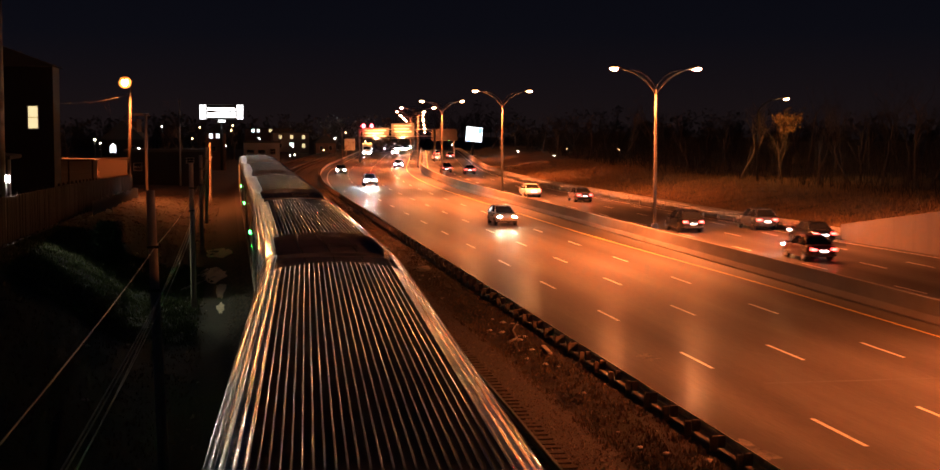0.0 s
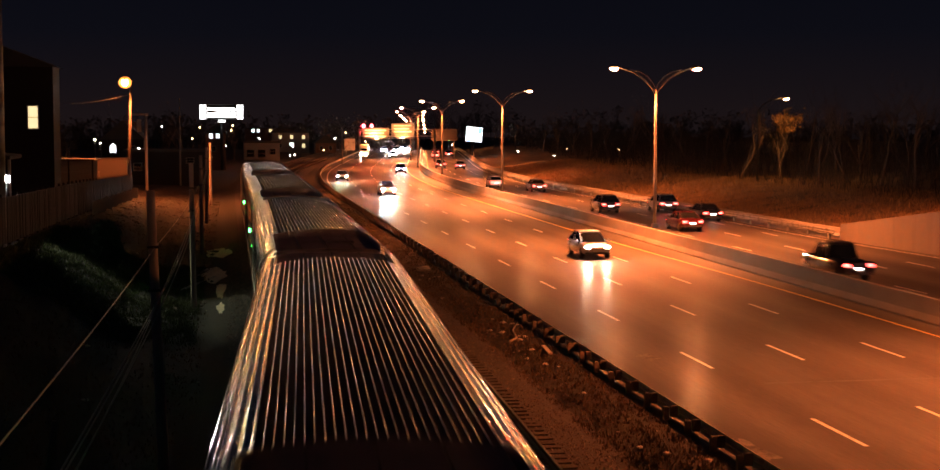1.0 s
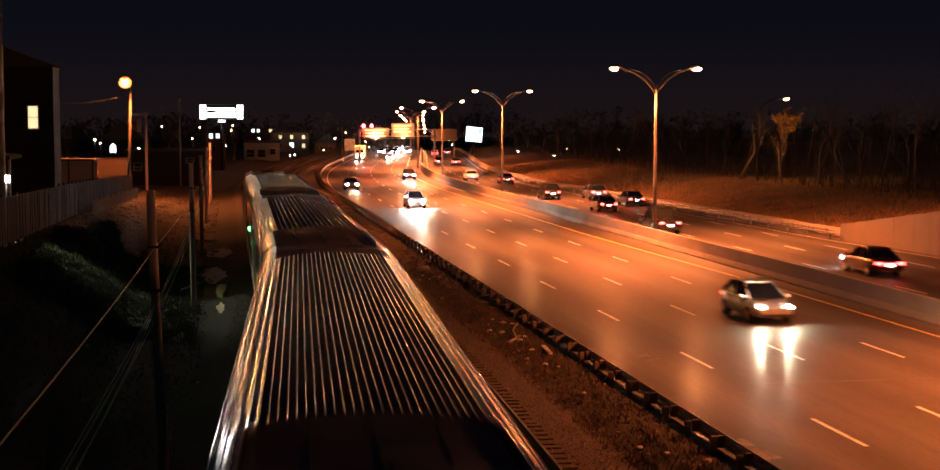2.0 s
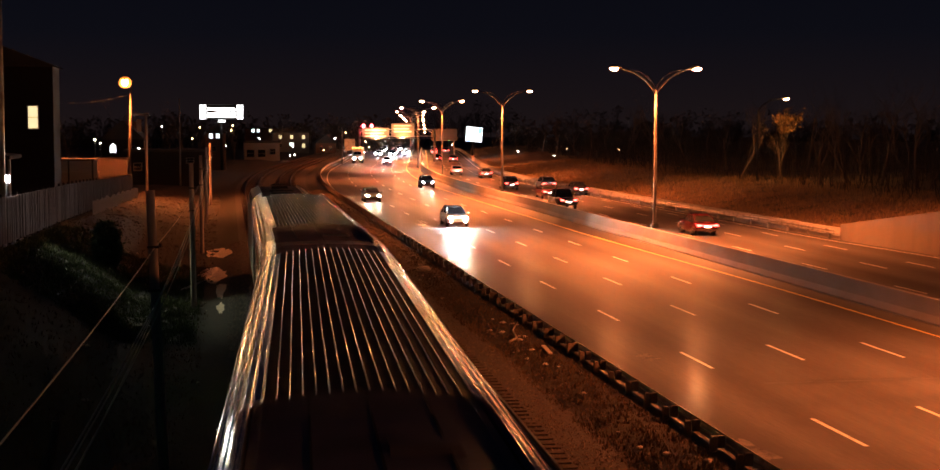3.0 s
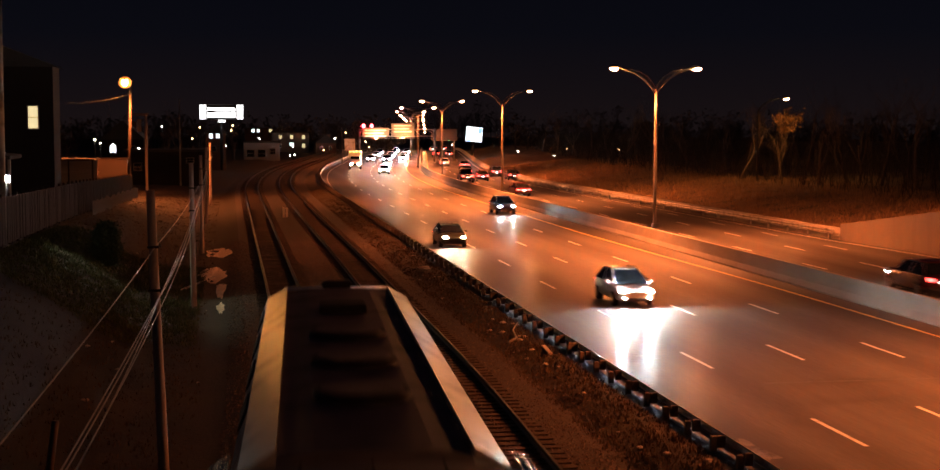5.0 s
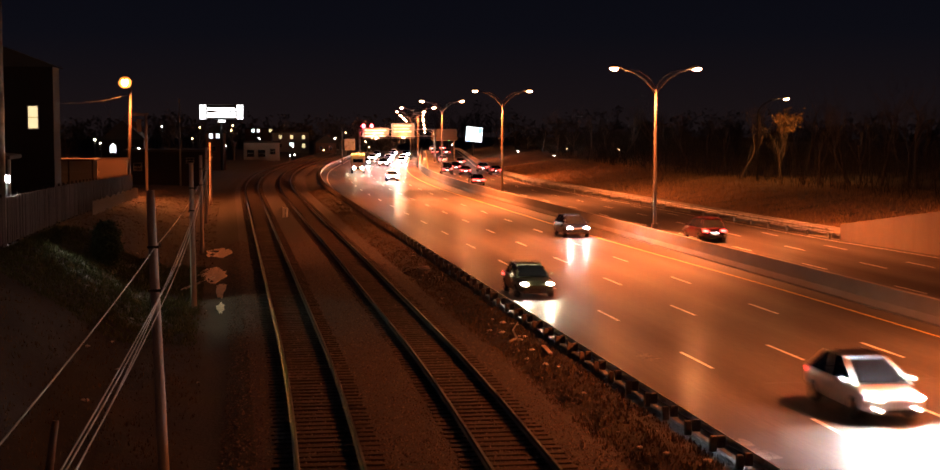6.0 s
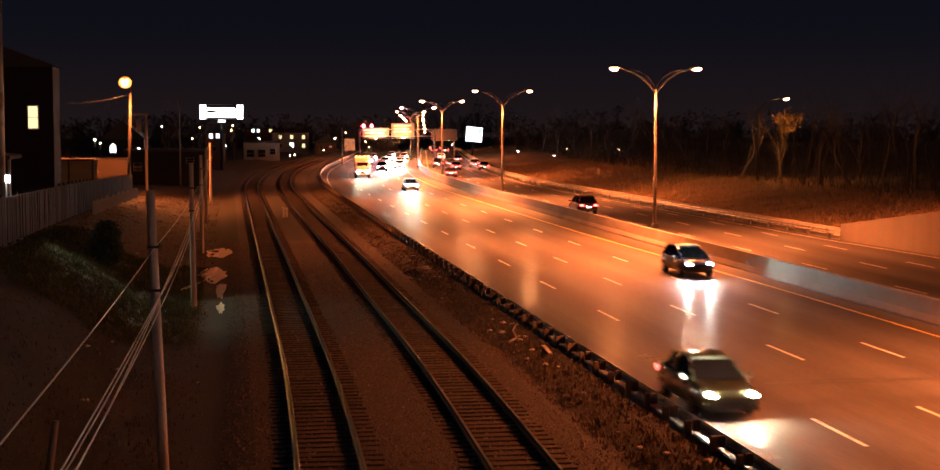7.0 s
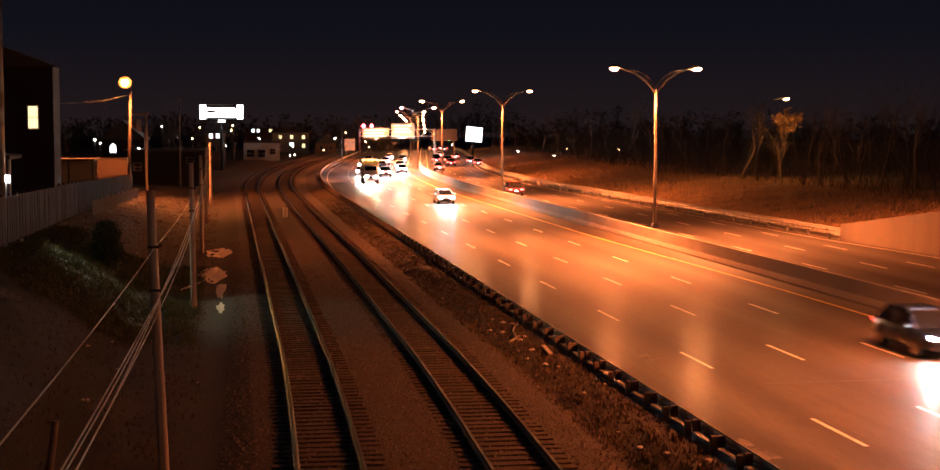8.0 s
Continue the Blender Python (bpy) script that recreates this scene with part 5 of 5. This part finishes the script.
# ---- trees ----
def grow(bm, rng, at, d, length, r, depth, leaves, max_depth):
    pts, radii = [at], [r]
    q = at.copy()
    n = 4
    for i in range(n):
        d = (d + Vector((rng.uniform(-.22, .22), rng.uniform(-.22, .22), rng.uniform(-.05, .16)))).normalized()
        q = q + d * length / n
        pts.append(q.copy())
        radii.append(r * (1 - 0.42 * (i + 1) / n))
    tube(bm[0 if depth < 2 else 1], pts, radii, 7 if depth == 0 else (5 if depth < 3 else 3), caps=False)
    if depth >= max_depth:
        leaves.append(q)
        return
    kids = rng.choice((2, 3, 3)) if depth else 4
    for k in range(kids):
        j = rng.randint(2, n)
        axis = d.orthogonal().normalized()
        side = Matrix.Rotation(rng.uniform(0, math.tau), 3, d) @ axis
        nd = (d * rng.uniform(.6, 1.1) + side * rng.uniform(.45, .95) + Vector((0, 0, .15))).normalized()
        grow(bm, rng, pts[j], nd, length * rng.uniform(.55, .78), radii[j] * rng.uniform(.5, .68), depth + 1, leaves, max_depth)


def leaf_quads(bm, rng, centre, spread, count, size):
    for _ in range(count):
        c = centre + Vector((rng.gauss(0, spread), rng.gauss(0, spread), rng.gauss(0, spread * .7)))
        a = Vector((rng.uniform(-1, 1), rng.uniform(-1, 1), rng.uniform(-1, 1))).normalized()
        b = a.orthogonal().normalized()
        s = size * rng.uniform(.6, 1.3)
        vs = [bm.verts.new(c + q) for q in (-a * s, b * s * .5, a * s, -b * s * .5)]
        bm.faces.new(vs)


def make_tree(seed, height, label, leafy=0):
    rng = random.Random(seed)
    tree = thing("bare_tree" if not leafy else "leafy_tree", label, "tree", "trees on the bank")
    a, b, ends = bmesh.new(), bmesh.new(), []
    grow((a, b), rng, Vector((0, 0, -.3)), Vector((0, 0, 1)), height * .34, height * .015, 0, ends, 6)
    part("trunk", a, BARK, tree)
    part("crown", b, BARK, tree, "bare twigs")
    if leafy:
        c, top = bmesh.new(), max(e.z for e in ends)
        for e in ends:
            if e.z > top * .66 and rng.random() < .30 and e.x < 1.0:
                leaf_quads(c, rng, e, .28, leafy, .16)
        part("leaves", c, LEAF, tree, "clusters of clinging dry leaves")
    return tree


PROTO = [make_tree(11, 13.0, "tall bare winter tree on the grass bank"), make_tree(22, 12.5, "bare many-limbed winter tree on the grass bank"), make_tree(37, 14.5, "slender bare winter tree in the dark wood"),
         make_tree(41, 12.0, "winter tree with clinging dry leaves lit by a lamp", leafy=9)]


def place(proto, px, y, turn, lean=0):
    x = y * math.tan(radians(9.133) + math.atan((px - 784) / 2495))
    z = terrain(y, x) if y < S0 else terrain(y, x - (y - S0) ** 2 / (2 * RADIUS))
    return Matrix.Translation((x, y, z)) @ pose(0, 0, 0, lean, 0, turn)


SPOTS = [(1, 1235, 168, 20), (3, 1300, 164.0, 140), (0, 1368, 150, 70), (1, 1418, 148, 200), (0, 1436, 152, 310), (2, 1470, 146, 15), (1, 1514, 142, 95), (2, 1530, 138, 250), (0, 1395, 175, 5), (2, 1345, 185, 33),
         (1, 1330, 200, 120), (0, 1450, 185, 280), (2, 1500, 178, 190), (1, 1560, 150, 45), (0, 1180, 230, 60), (1, 1120, 255, 170), (2, 1060, 280, 250), (0, 1010, 300, 10), (1, 955, 300, 100), (0, 930, 320, 200),
         (2, 905, 345, 35), (1, 880, 370, 300), (0, 860, 390, 80), (2, 1090, 240, 140), (1, 1150, 215, 220), (0, 1210, 205, 330), (2, 1260, 210, 55), (0, 1300, 230, 145), (1, 1040, 255, 25), (2, 985, 275, 85),
         (2, 1400, 215, 101), (0, 1475, 220, 205), (1, 1540, 200, 308), (0, 835, 410, 10), (1, 820, 430, 60)]
used = set()
for k, px, y, turn in SPOTS:
    if k in used:
        copy_thing(PROTO[k], place(PROTO[k], px, y, turn))
    else:
        used.add(k)
        PROTO[k].matrix_basis = place(PROTO[k], px, y, turn)
# bare trees in the dark gardens beyond the railway
for k, x, y, turn in ((0, -20, 190, 10), (2, -16, 215, 80), (1, -5, 290, 150), (0, 1, 330, 200), (2, 12, 390, 20), (1, 20, 450, 60), (2, 28, 440, 250), (0, -26, 240, 300), (1, -12, 250, 33), (0, 8, 440, 90), (2, -6, 225, 190)):
    copy_thing(PROTO[k], Matrix.Translation((x, y, 0)) @ pose(0, 0, 0, 0, 0, turn))


def make_brush():
    """Dense leafless undergrowth that closes the wood behind the bank."""
    rng = random.Random(17)
    bm = bmesh.new()
    for _ in range(5200):
        s = 95 + 330 * rng.random()
        e = right_edge(s) if s < S0 else 40.0
        u = e + 17 + 34 * rng.random() ** 1.2
        q = P(s, u, terrain(s, u) - .1)
        h = rng.uniform(1.6, 5.5) * (1.0 if u > e + 22 else .6)
        d = Vector((rng.uniform(-.35, .35), rng.uniform(-.35, .35), 1)).normalized()
        tip = q + d * h
        mid_p = q.lerp(tip, .55) + Vector((rng.uniform(-.2, .2), rng.uniform(-.2, .2), 0))
        tube(bm, [q, mid_p, tip], [rng.uniform(.02, .05), .02, .006], 3, caps=False)
        for _k in range(3):
            b = q.lerp(tip, rng.uniform(.3, .8))
            tube(bm, [b, b + Vector((rng.uniform(-1, 1), rng.uniform(-1, 1), rng.uniform(.2, 1.1))) * h * .3], [.016, .005], 3, caps=False)
    tagged(part("undergrowth", bm, BRUSH), "tangled leafless undergrowth in the dark wood", "undergrowth", kind="stuff")


def make_far_woods():
    """Dark tree line on the skyline all round the curve."""
    rng = random.Random(29)
    bm = bmesh.new()
    for i in range(300):
        a = radians(-12 + 44 * i / 300 + rng.uniform(-.2, .2))
        d = rng.uniform(430, 640)
        if 6.3 < math.degrees(a) < 10.8:
            d += 420
        q = Vector((d * math.sin(a), d * math.cos(a), -2.5))
        h = rng.uniform(8, 15) * (d / 520)
        tube(bm, [q, q + Vector((rng.uniform(-.4, .4), 0, h * .7))], [.28, .1], 5, caps=False)
        for _ in range(14):
            e = q + Vector((rng.gauss(0, h * .17), rng.gauss(0, h * .17), h * rng.uniform(.3, .95)))
            tube(bm, [q + Vector((0, 0, h * .3)), q.lerp(e, .6) + Vector((0, 0, h * .12)), e], [.09, .06, .02], 3, caps=False)
            leaf_quads(bm, rng, e, h * .055, 7, .55)
    tagged(part("far_woods", bm, BRUSH), "dark line of distant leafless woods on the skyline", "woods", kind="stuff")


BRUSH = material("brushwood", (0.055, 0.042, 0.032), rough=0.95, scale=2.0, vary=0.3, island=0.5, bump=0.0)
make_brush()
make_far_woods()

# street lamp among the trees
bl = thing("park_street_lamp", "curved-arm street lamp glowing among bare trees", "street lamp", m=Matrix.Translation((58.6, 161.0, terrain(161, 58.6))))
part("pole", tubed([(0, 0, -.3), (0, 0, 7.9), (.5, 0, 8.6), (1.6, 0, 9.2), (2.9, 0, 9.35)], [.12, .09, .06, .05, .045], 10), DARK_METAL, bl)
part("luminaire", HEAD_ME, None, bl, m=pose(2.9, 0, 9.32))
part("lens", lens_bm(), glow("park_lamp", (1.0, 0.45, 0.14), 500.0), bl, "glowing lens", m=pose(2.9, 0, 9.32))
head_lamp("park_light", (61.9, 161.0, terrain(161, 58.6) + 8.8), 1200.0, (1.0, 0.36, 0.08), 150, 0.5)


# ---- grass, shrub, stones, litter ----
def grass_patch(name, label, mat, count, where, hmin, hmax, seed):
    rng = random.Random(seed)
    verts, faces = [], []
    for _ in range(count):
        s, u = where(rng)
        q = P(s, u, terrain(s, u))
        for _b in range(3):
            a = rng.uniform(0, math.tau)
            h, w = rng.uniform(hmin, hmax), rng.uniform(.012, .03)
            o = q + Vector((rng.uniform(-.12, .12), rng.uniform(-.12, .12), -.02))
            d = Vector((math.cos(a), math.sin(a), 0))
            lean = Vector((rng.uniform(-.4, .4) * h, rng.uniform(-.4, .4) * h, h))
            i = len(verts)
            verts += [o - d * w, o + d * w, o + lean * .6 + d * w * .6, o + lean]
            faces += [(i, i + 1, i + 2), (i, i + 2, i + 3)]
    me = bpy.data.meshes.new(name)
    me.from_pydata([tuple(v) for v in verts], [], faces)
    me.materials.append(mat)
    return tagged(new(name, me), label, "grass", kind="stuff")


def right_bank(r):
    s = 80 + 190 * r.random() ** 1.4
    return s, right_edge(s) + .7 + 24 * r.random() ** 1.3


grass_patch("dry_grass", "tufts of dry brown grass on the roadside bank", DRY_GRASS, 26000, right_bank, .12, .45, 1)
grass_patch("verge_grass", "short weedy grass on the railway bank", GREEN_GRASS, 16000, lambda r: (56 + 30 * r.random(), -9.6 + 8.2 * r.random()), .05, .20, 2)
grass_patch("verge_weeds", "sparse dead weeds on the verge", WEED, 16000, lambda r: (26 + 150 * r.random() ** 1.6, r.choice((9.0 + 2.0 * r.random(), -9.5 + 8.5 * r.random()))), .04, .16, 3)


def make_shrub():
    rng = random.Random(4)
    z = terrain(75, -6.0)
    sh = thing("shrub", "dense dark evergreen shrub on the bank", "shrub", m=Matrix.Translation((-6.0, 75.0, z)))
    part("stem", tubed([(0, 0, -.2), (0.05, 0, .8), (0, 0.05, 1.5)], [.07, .05, .02], 7), BARK, sh)
    bm = bmesh.new()
    for _ in range(330):
        h = rng.uniform(.1, 2.1)
        r = .68 * math.sin(math.pi * min(max((h + .25) / 2.5, 0), 1)) ** .6
        a, k = rng.uniform(0, math.tau), rng.random() ** .5
        leaf_quads(bm, rng, Vector((r * k * math.cos(a), r * k * math.sin(a), h)), .11, 24, .085)
    part("foliage", bm, SHRUB, sh)


make_shrub()


def scatter_stones():
    rng = random.Random(6)
    verts, faces = [], []
    for _ in range(30000):
        s = 26 + 75 * rng.random() ** 1.7
        u = track_u(s) + rng.uniform(-2.6, 7.6)
        o = P(s, u, terrain(s, u))
        r = rng.uniform(.02, .055)
        i = len(verts)
        verts += [tuple(o + Vector((dx * r * rng.uniform(.7, 1.3), dy * r * rng.uniform(.7, 1.3), dz * r * rng.uniform(.6, 1.1)))) for dx, dy, dz in ((1, 0, 0), (0, 1, 0), (-1, 0, 0), (0, -1, 0), (0, 0, 1))]
        faces += [(i, i + 1, i + 4), (i + 1, i + 2, i + 4), (i + 2, i + 3, i + 4), (i + 3, i, i + 4)]
    me = bpy.data.meshes.new("ballast_stones")
    me.from_pydata(verts, [], faces)
    me.materials.append(STONE)
    return tagged(new("ballast_stones", me), "loose grey-brown ballast stones between the tracks", "ballast", kind="stuff")


scatter_stones()


def patch(name, label, s0, u0, rs, ru, seed, mat, z=.03):
    rng = random.Random(seed)
    bm = bmesh.new()
    c = bm.verts.new(P(s0, u0, terrain(s0, u0) + z + .03))
    outer = []
    n = 26
    for k in range(n):
        a = k * math.tau / n
        f = 0.6 + 0.7 * abs(noise.noise(Vector((math.cos(a) * 1.3, math.sin(a) * 1.3, seed)))) + rng.uniform(-.08, .08)
        s, u = s0 + rs * f * math.cos(a), u0 + ru * f * math.sin(a)
        outer.append((bm.verts.new(P(s, u, terrain(s, u) + z)), bm.verts.new(P(s, u, terrain(s, u) - .05))))
    for k in range(n):
        a, b = outer[k], outer[(k + 1) % n]
        bm.faces.new((c, a[0], b[0]))
        bm.faces.new((a[0], a[1], b[1], b[0]))
    bmesh.ops.recalc_face_normals(bm, faces=bm.faces)
    return tagged(part(name, bm, mat), label, "sand")


patch("sand_spill", "pale sandy spill beside the track", 95.0, -0.80, 4.6, 1.05, 2, PALE_SAND)
patch("sand_spill", "pale sandy spill beside the track", 81.5, -1.0, 4.6, 1.05, 5, PALE_SAND)
patch("sand_spill", "pale sandy spill beside the track", 74.0, -0.50, 4.6, .30, 7, PALE_SAND)
patch("sand_spill", "pale sandy spill beside the track", 66.5, -0.46, 2.4, .2, 9, PALE_SAND)

# plank, branch, wrappers on the ground
tagged(part("plank", boxed(-.07, .07, -4.2, 4.2, 0, .08, bevel=.01, m=Matrix.Translation((-1.86, 76.5, terrain(76.5, -1.86) + .05)) @ pose(0, 0, 0, 0, 0, -14)), LITTER), "pale weathered plank lying by the pole", "plank")
tagged(part("plank", boxed(-.07, .07, -.9, .9, 0, .05, bevel=.01, m=Matrix.Translation((10.55, 49.2, terrain(49.2, 10.55) + .06)) @ pose(0, 0, 0, 0, 0, -4)), LITTER), "pale broken plank beside the guard rail", "plank")
tagged(part("branch", tubed([(9.8, 52.2, .33), (10.2, 52.8, .38), (10.4, 54.6, .42), (10.9, 56.2, .5)], [.05, .045, .03, .015], 6), LITTER), "bare fallen branch on the verge", "branch")
rng = random.Random(12)
crumple = bmesh.new()
bmesh.ops.create_icosphere(crumple, subdivisions=2, radius=.16)
for v in crumple.verts:
    v.co *= 1 + .35 * noise.noise(v.co * 9)
    v.co.z *= .45
CR = mesh_of("litter", crumple, LITTER)
for i in range(60):
    s = 30 + 60 * rng.random() ** 1.3
    u = rng.choice((rng.uniform(9.2, 10.9), rng.uniform(9.2, 10.9), rng.uniform(-6, -.9)))
    ob = new("litter", CR)
    k = rng.uniform(.15, .7)
    ob.matrix_basis = Matrix.Translation(P(s, u, terrain(s, u) + .03)) @ pose(0, 0, 0, rng.uniform(-20, 20), 0, rng.uniform(0, 360)) @ Matrix.Diagonal((k * rng.uniform(.7, 1.6), k, k, 1))
    tagged(ob, "small crumpled scrap of pale litter on the ground", "litter", "scattered litter")
ob = new("litter", CR)
ob.matrix_basis = Matrix.Translation(P(78.0, 10.1, terrain(78, 10.1) + .08)) @ Matrix.Diagonal((2.6, 1.8, 2.2, 1))
tagged(ob, "large pale crumpled bag on the verge", "litter", "scattered litter")

stake = tubed([(-4.05, 33.4, terrain(33.4, -4.05) - .2), (-3.85, 33.6, terrain(33.4, -4.05) + 1.35)], [.09, .08], 8)
tagged(part("leaning_stake", stake, POST_WOOD), "short dark timber stake leaning on the bank", "stake")

# short marker between the tracks
mk = thing("track_marker", "short twin-post pale track marker between the rails", "marker", m=Matrix.Translation(P(127.0, 4.6, .2)))
for x in (-.13, .13):
    part("post", boxed(-.09, .09, -.08, .08, -.2, .85, bevel=.02, m=Matrix.Translation((x, 0, 0))), SIGN_WHITE, mk)


# ---- box truck ----
def make_truck():
    t = thing("box_truck", "cream box truck with amber roof lights", "truck", "cars on the highway")
    bm = boxed(-1.15, 1.15, -4.3, 1.2, .75, 3.3, bevel=.05)
    part("cargo_box", bm, CREAM_P, t)
    bm = bmesh.new()
    loft(bm, [ring(1.24, 1.0, .5, 2.5, 20, .25), ring(2.0, 1.02, .45, 2.45, 20, .25), ring(2.4, 1.0, .45, 1.9, 20, .25), ring(3.0, .95, .5, 1.4, 20, .3), ring(3.4, .85, .55, 1.2, 20, .3)])
    cab = part("cab", bm, CREAM_P, t)
    part("windscreen", boxed(-.8, .8, -.02, .02, -.36, .36, bevel=.01, m=Matrix.Translation((0, 2.36, 2.05)) @ pose(0, 0, 0, 28, 0, 0)), GLASS, cab)
    part("grille", boxed(-.5, .5, -.03, .03, -.15, .15, bevel=.02, m=Matrix.Translation((0, 3.42, .9))), DARK_METAL, cab)
    for sx in (-1, 1):
        part("headlight", boxed(-.2, .2, -.03, .03, -.1, .1, bevel=.02, m=Matrix.Translation((sx * .64, 3.40, .98)) @ pose(0, 0, 0, -6, 0, -sx * 8)), HEADLIGHT_WARM, cab, "glowing headlight")
        part("mirror", boxed(-.06, .06, -.05, .05, -.16, .16, bevel=.02, m=Matrix.Translation((sx * 1.2, 2.3, 1.9))), DARK_METAL, cab)
        part("taillight", boxed(-.08, .08, -.02, .02, -.12, .12, m=Matrix.Translation((sx * .95, -4.33, 1.0))), TAILLIGHT, t)
        for y in (-3.0, 2.2):
            bm = bmesh.new()
            tube(bm, [(sx * .95 - .15, y, .45), (sx * .95 + .15, y, .45)], .45, 18)
            part("wheel", bm, RUBBER, t, "black tyre")
    for x in (-.9, -.3, .3, .9):
        part("roof_light", boxed(-.12, .12, -.03, .03, -.06, .06, bevel=.02, m=Matrix.Translation((x, 1.24, 3.15))), AMBER, t, "amber marker light")
    return t


CREAM_P = car_paint("cream_paint", (0.66, 0.62, 0.52), 0.0)

DRIVEN = []
for kind, paint, label, u, s_start, speed, lights in CARS:
    DRIVEN.append((make_car(kind, paint, label, lights, category="pickup truck" if kind == "pickup" else "car"), u, s_start, speed))
DRIVEN.append((make_truck(), [(200, 18.2), (240, 17.6), (290, 15.8), (330, 15.0)], 372.0, -21.0))


def motions():
    for ob, centre, half in TRAIN:
        walk(ob, train_rows(centre, half))
    for ob, u, s_start, speed in DRIVEN:
        rows = []
        for i in range(33):
            t = i * 0.25
            s = s_start + speed * t
            uu = lerp_table(u, s) if isinstance(u, list) else u
            q = P(s, uu)
            turn = heading(s) + (180 if speed < 0 else 0)
            slope = math.degrees(math.atan2(P(s + 1, uu).z - P(s - 1, uu).z, 2)) * (-1 if speed < 0 else 1)
            rows.append((t, Matrix.Translation(q) @ pose(0, 0, 0, 0, 0, turn) @ pose(0, 0, 0, slope, 0, 0)))
        walk(ob, rows)


motions()
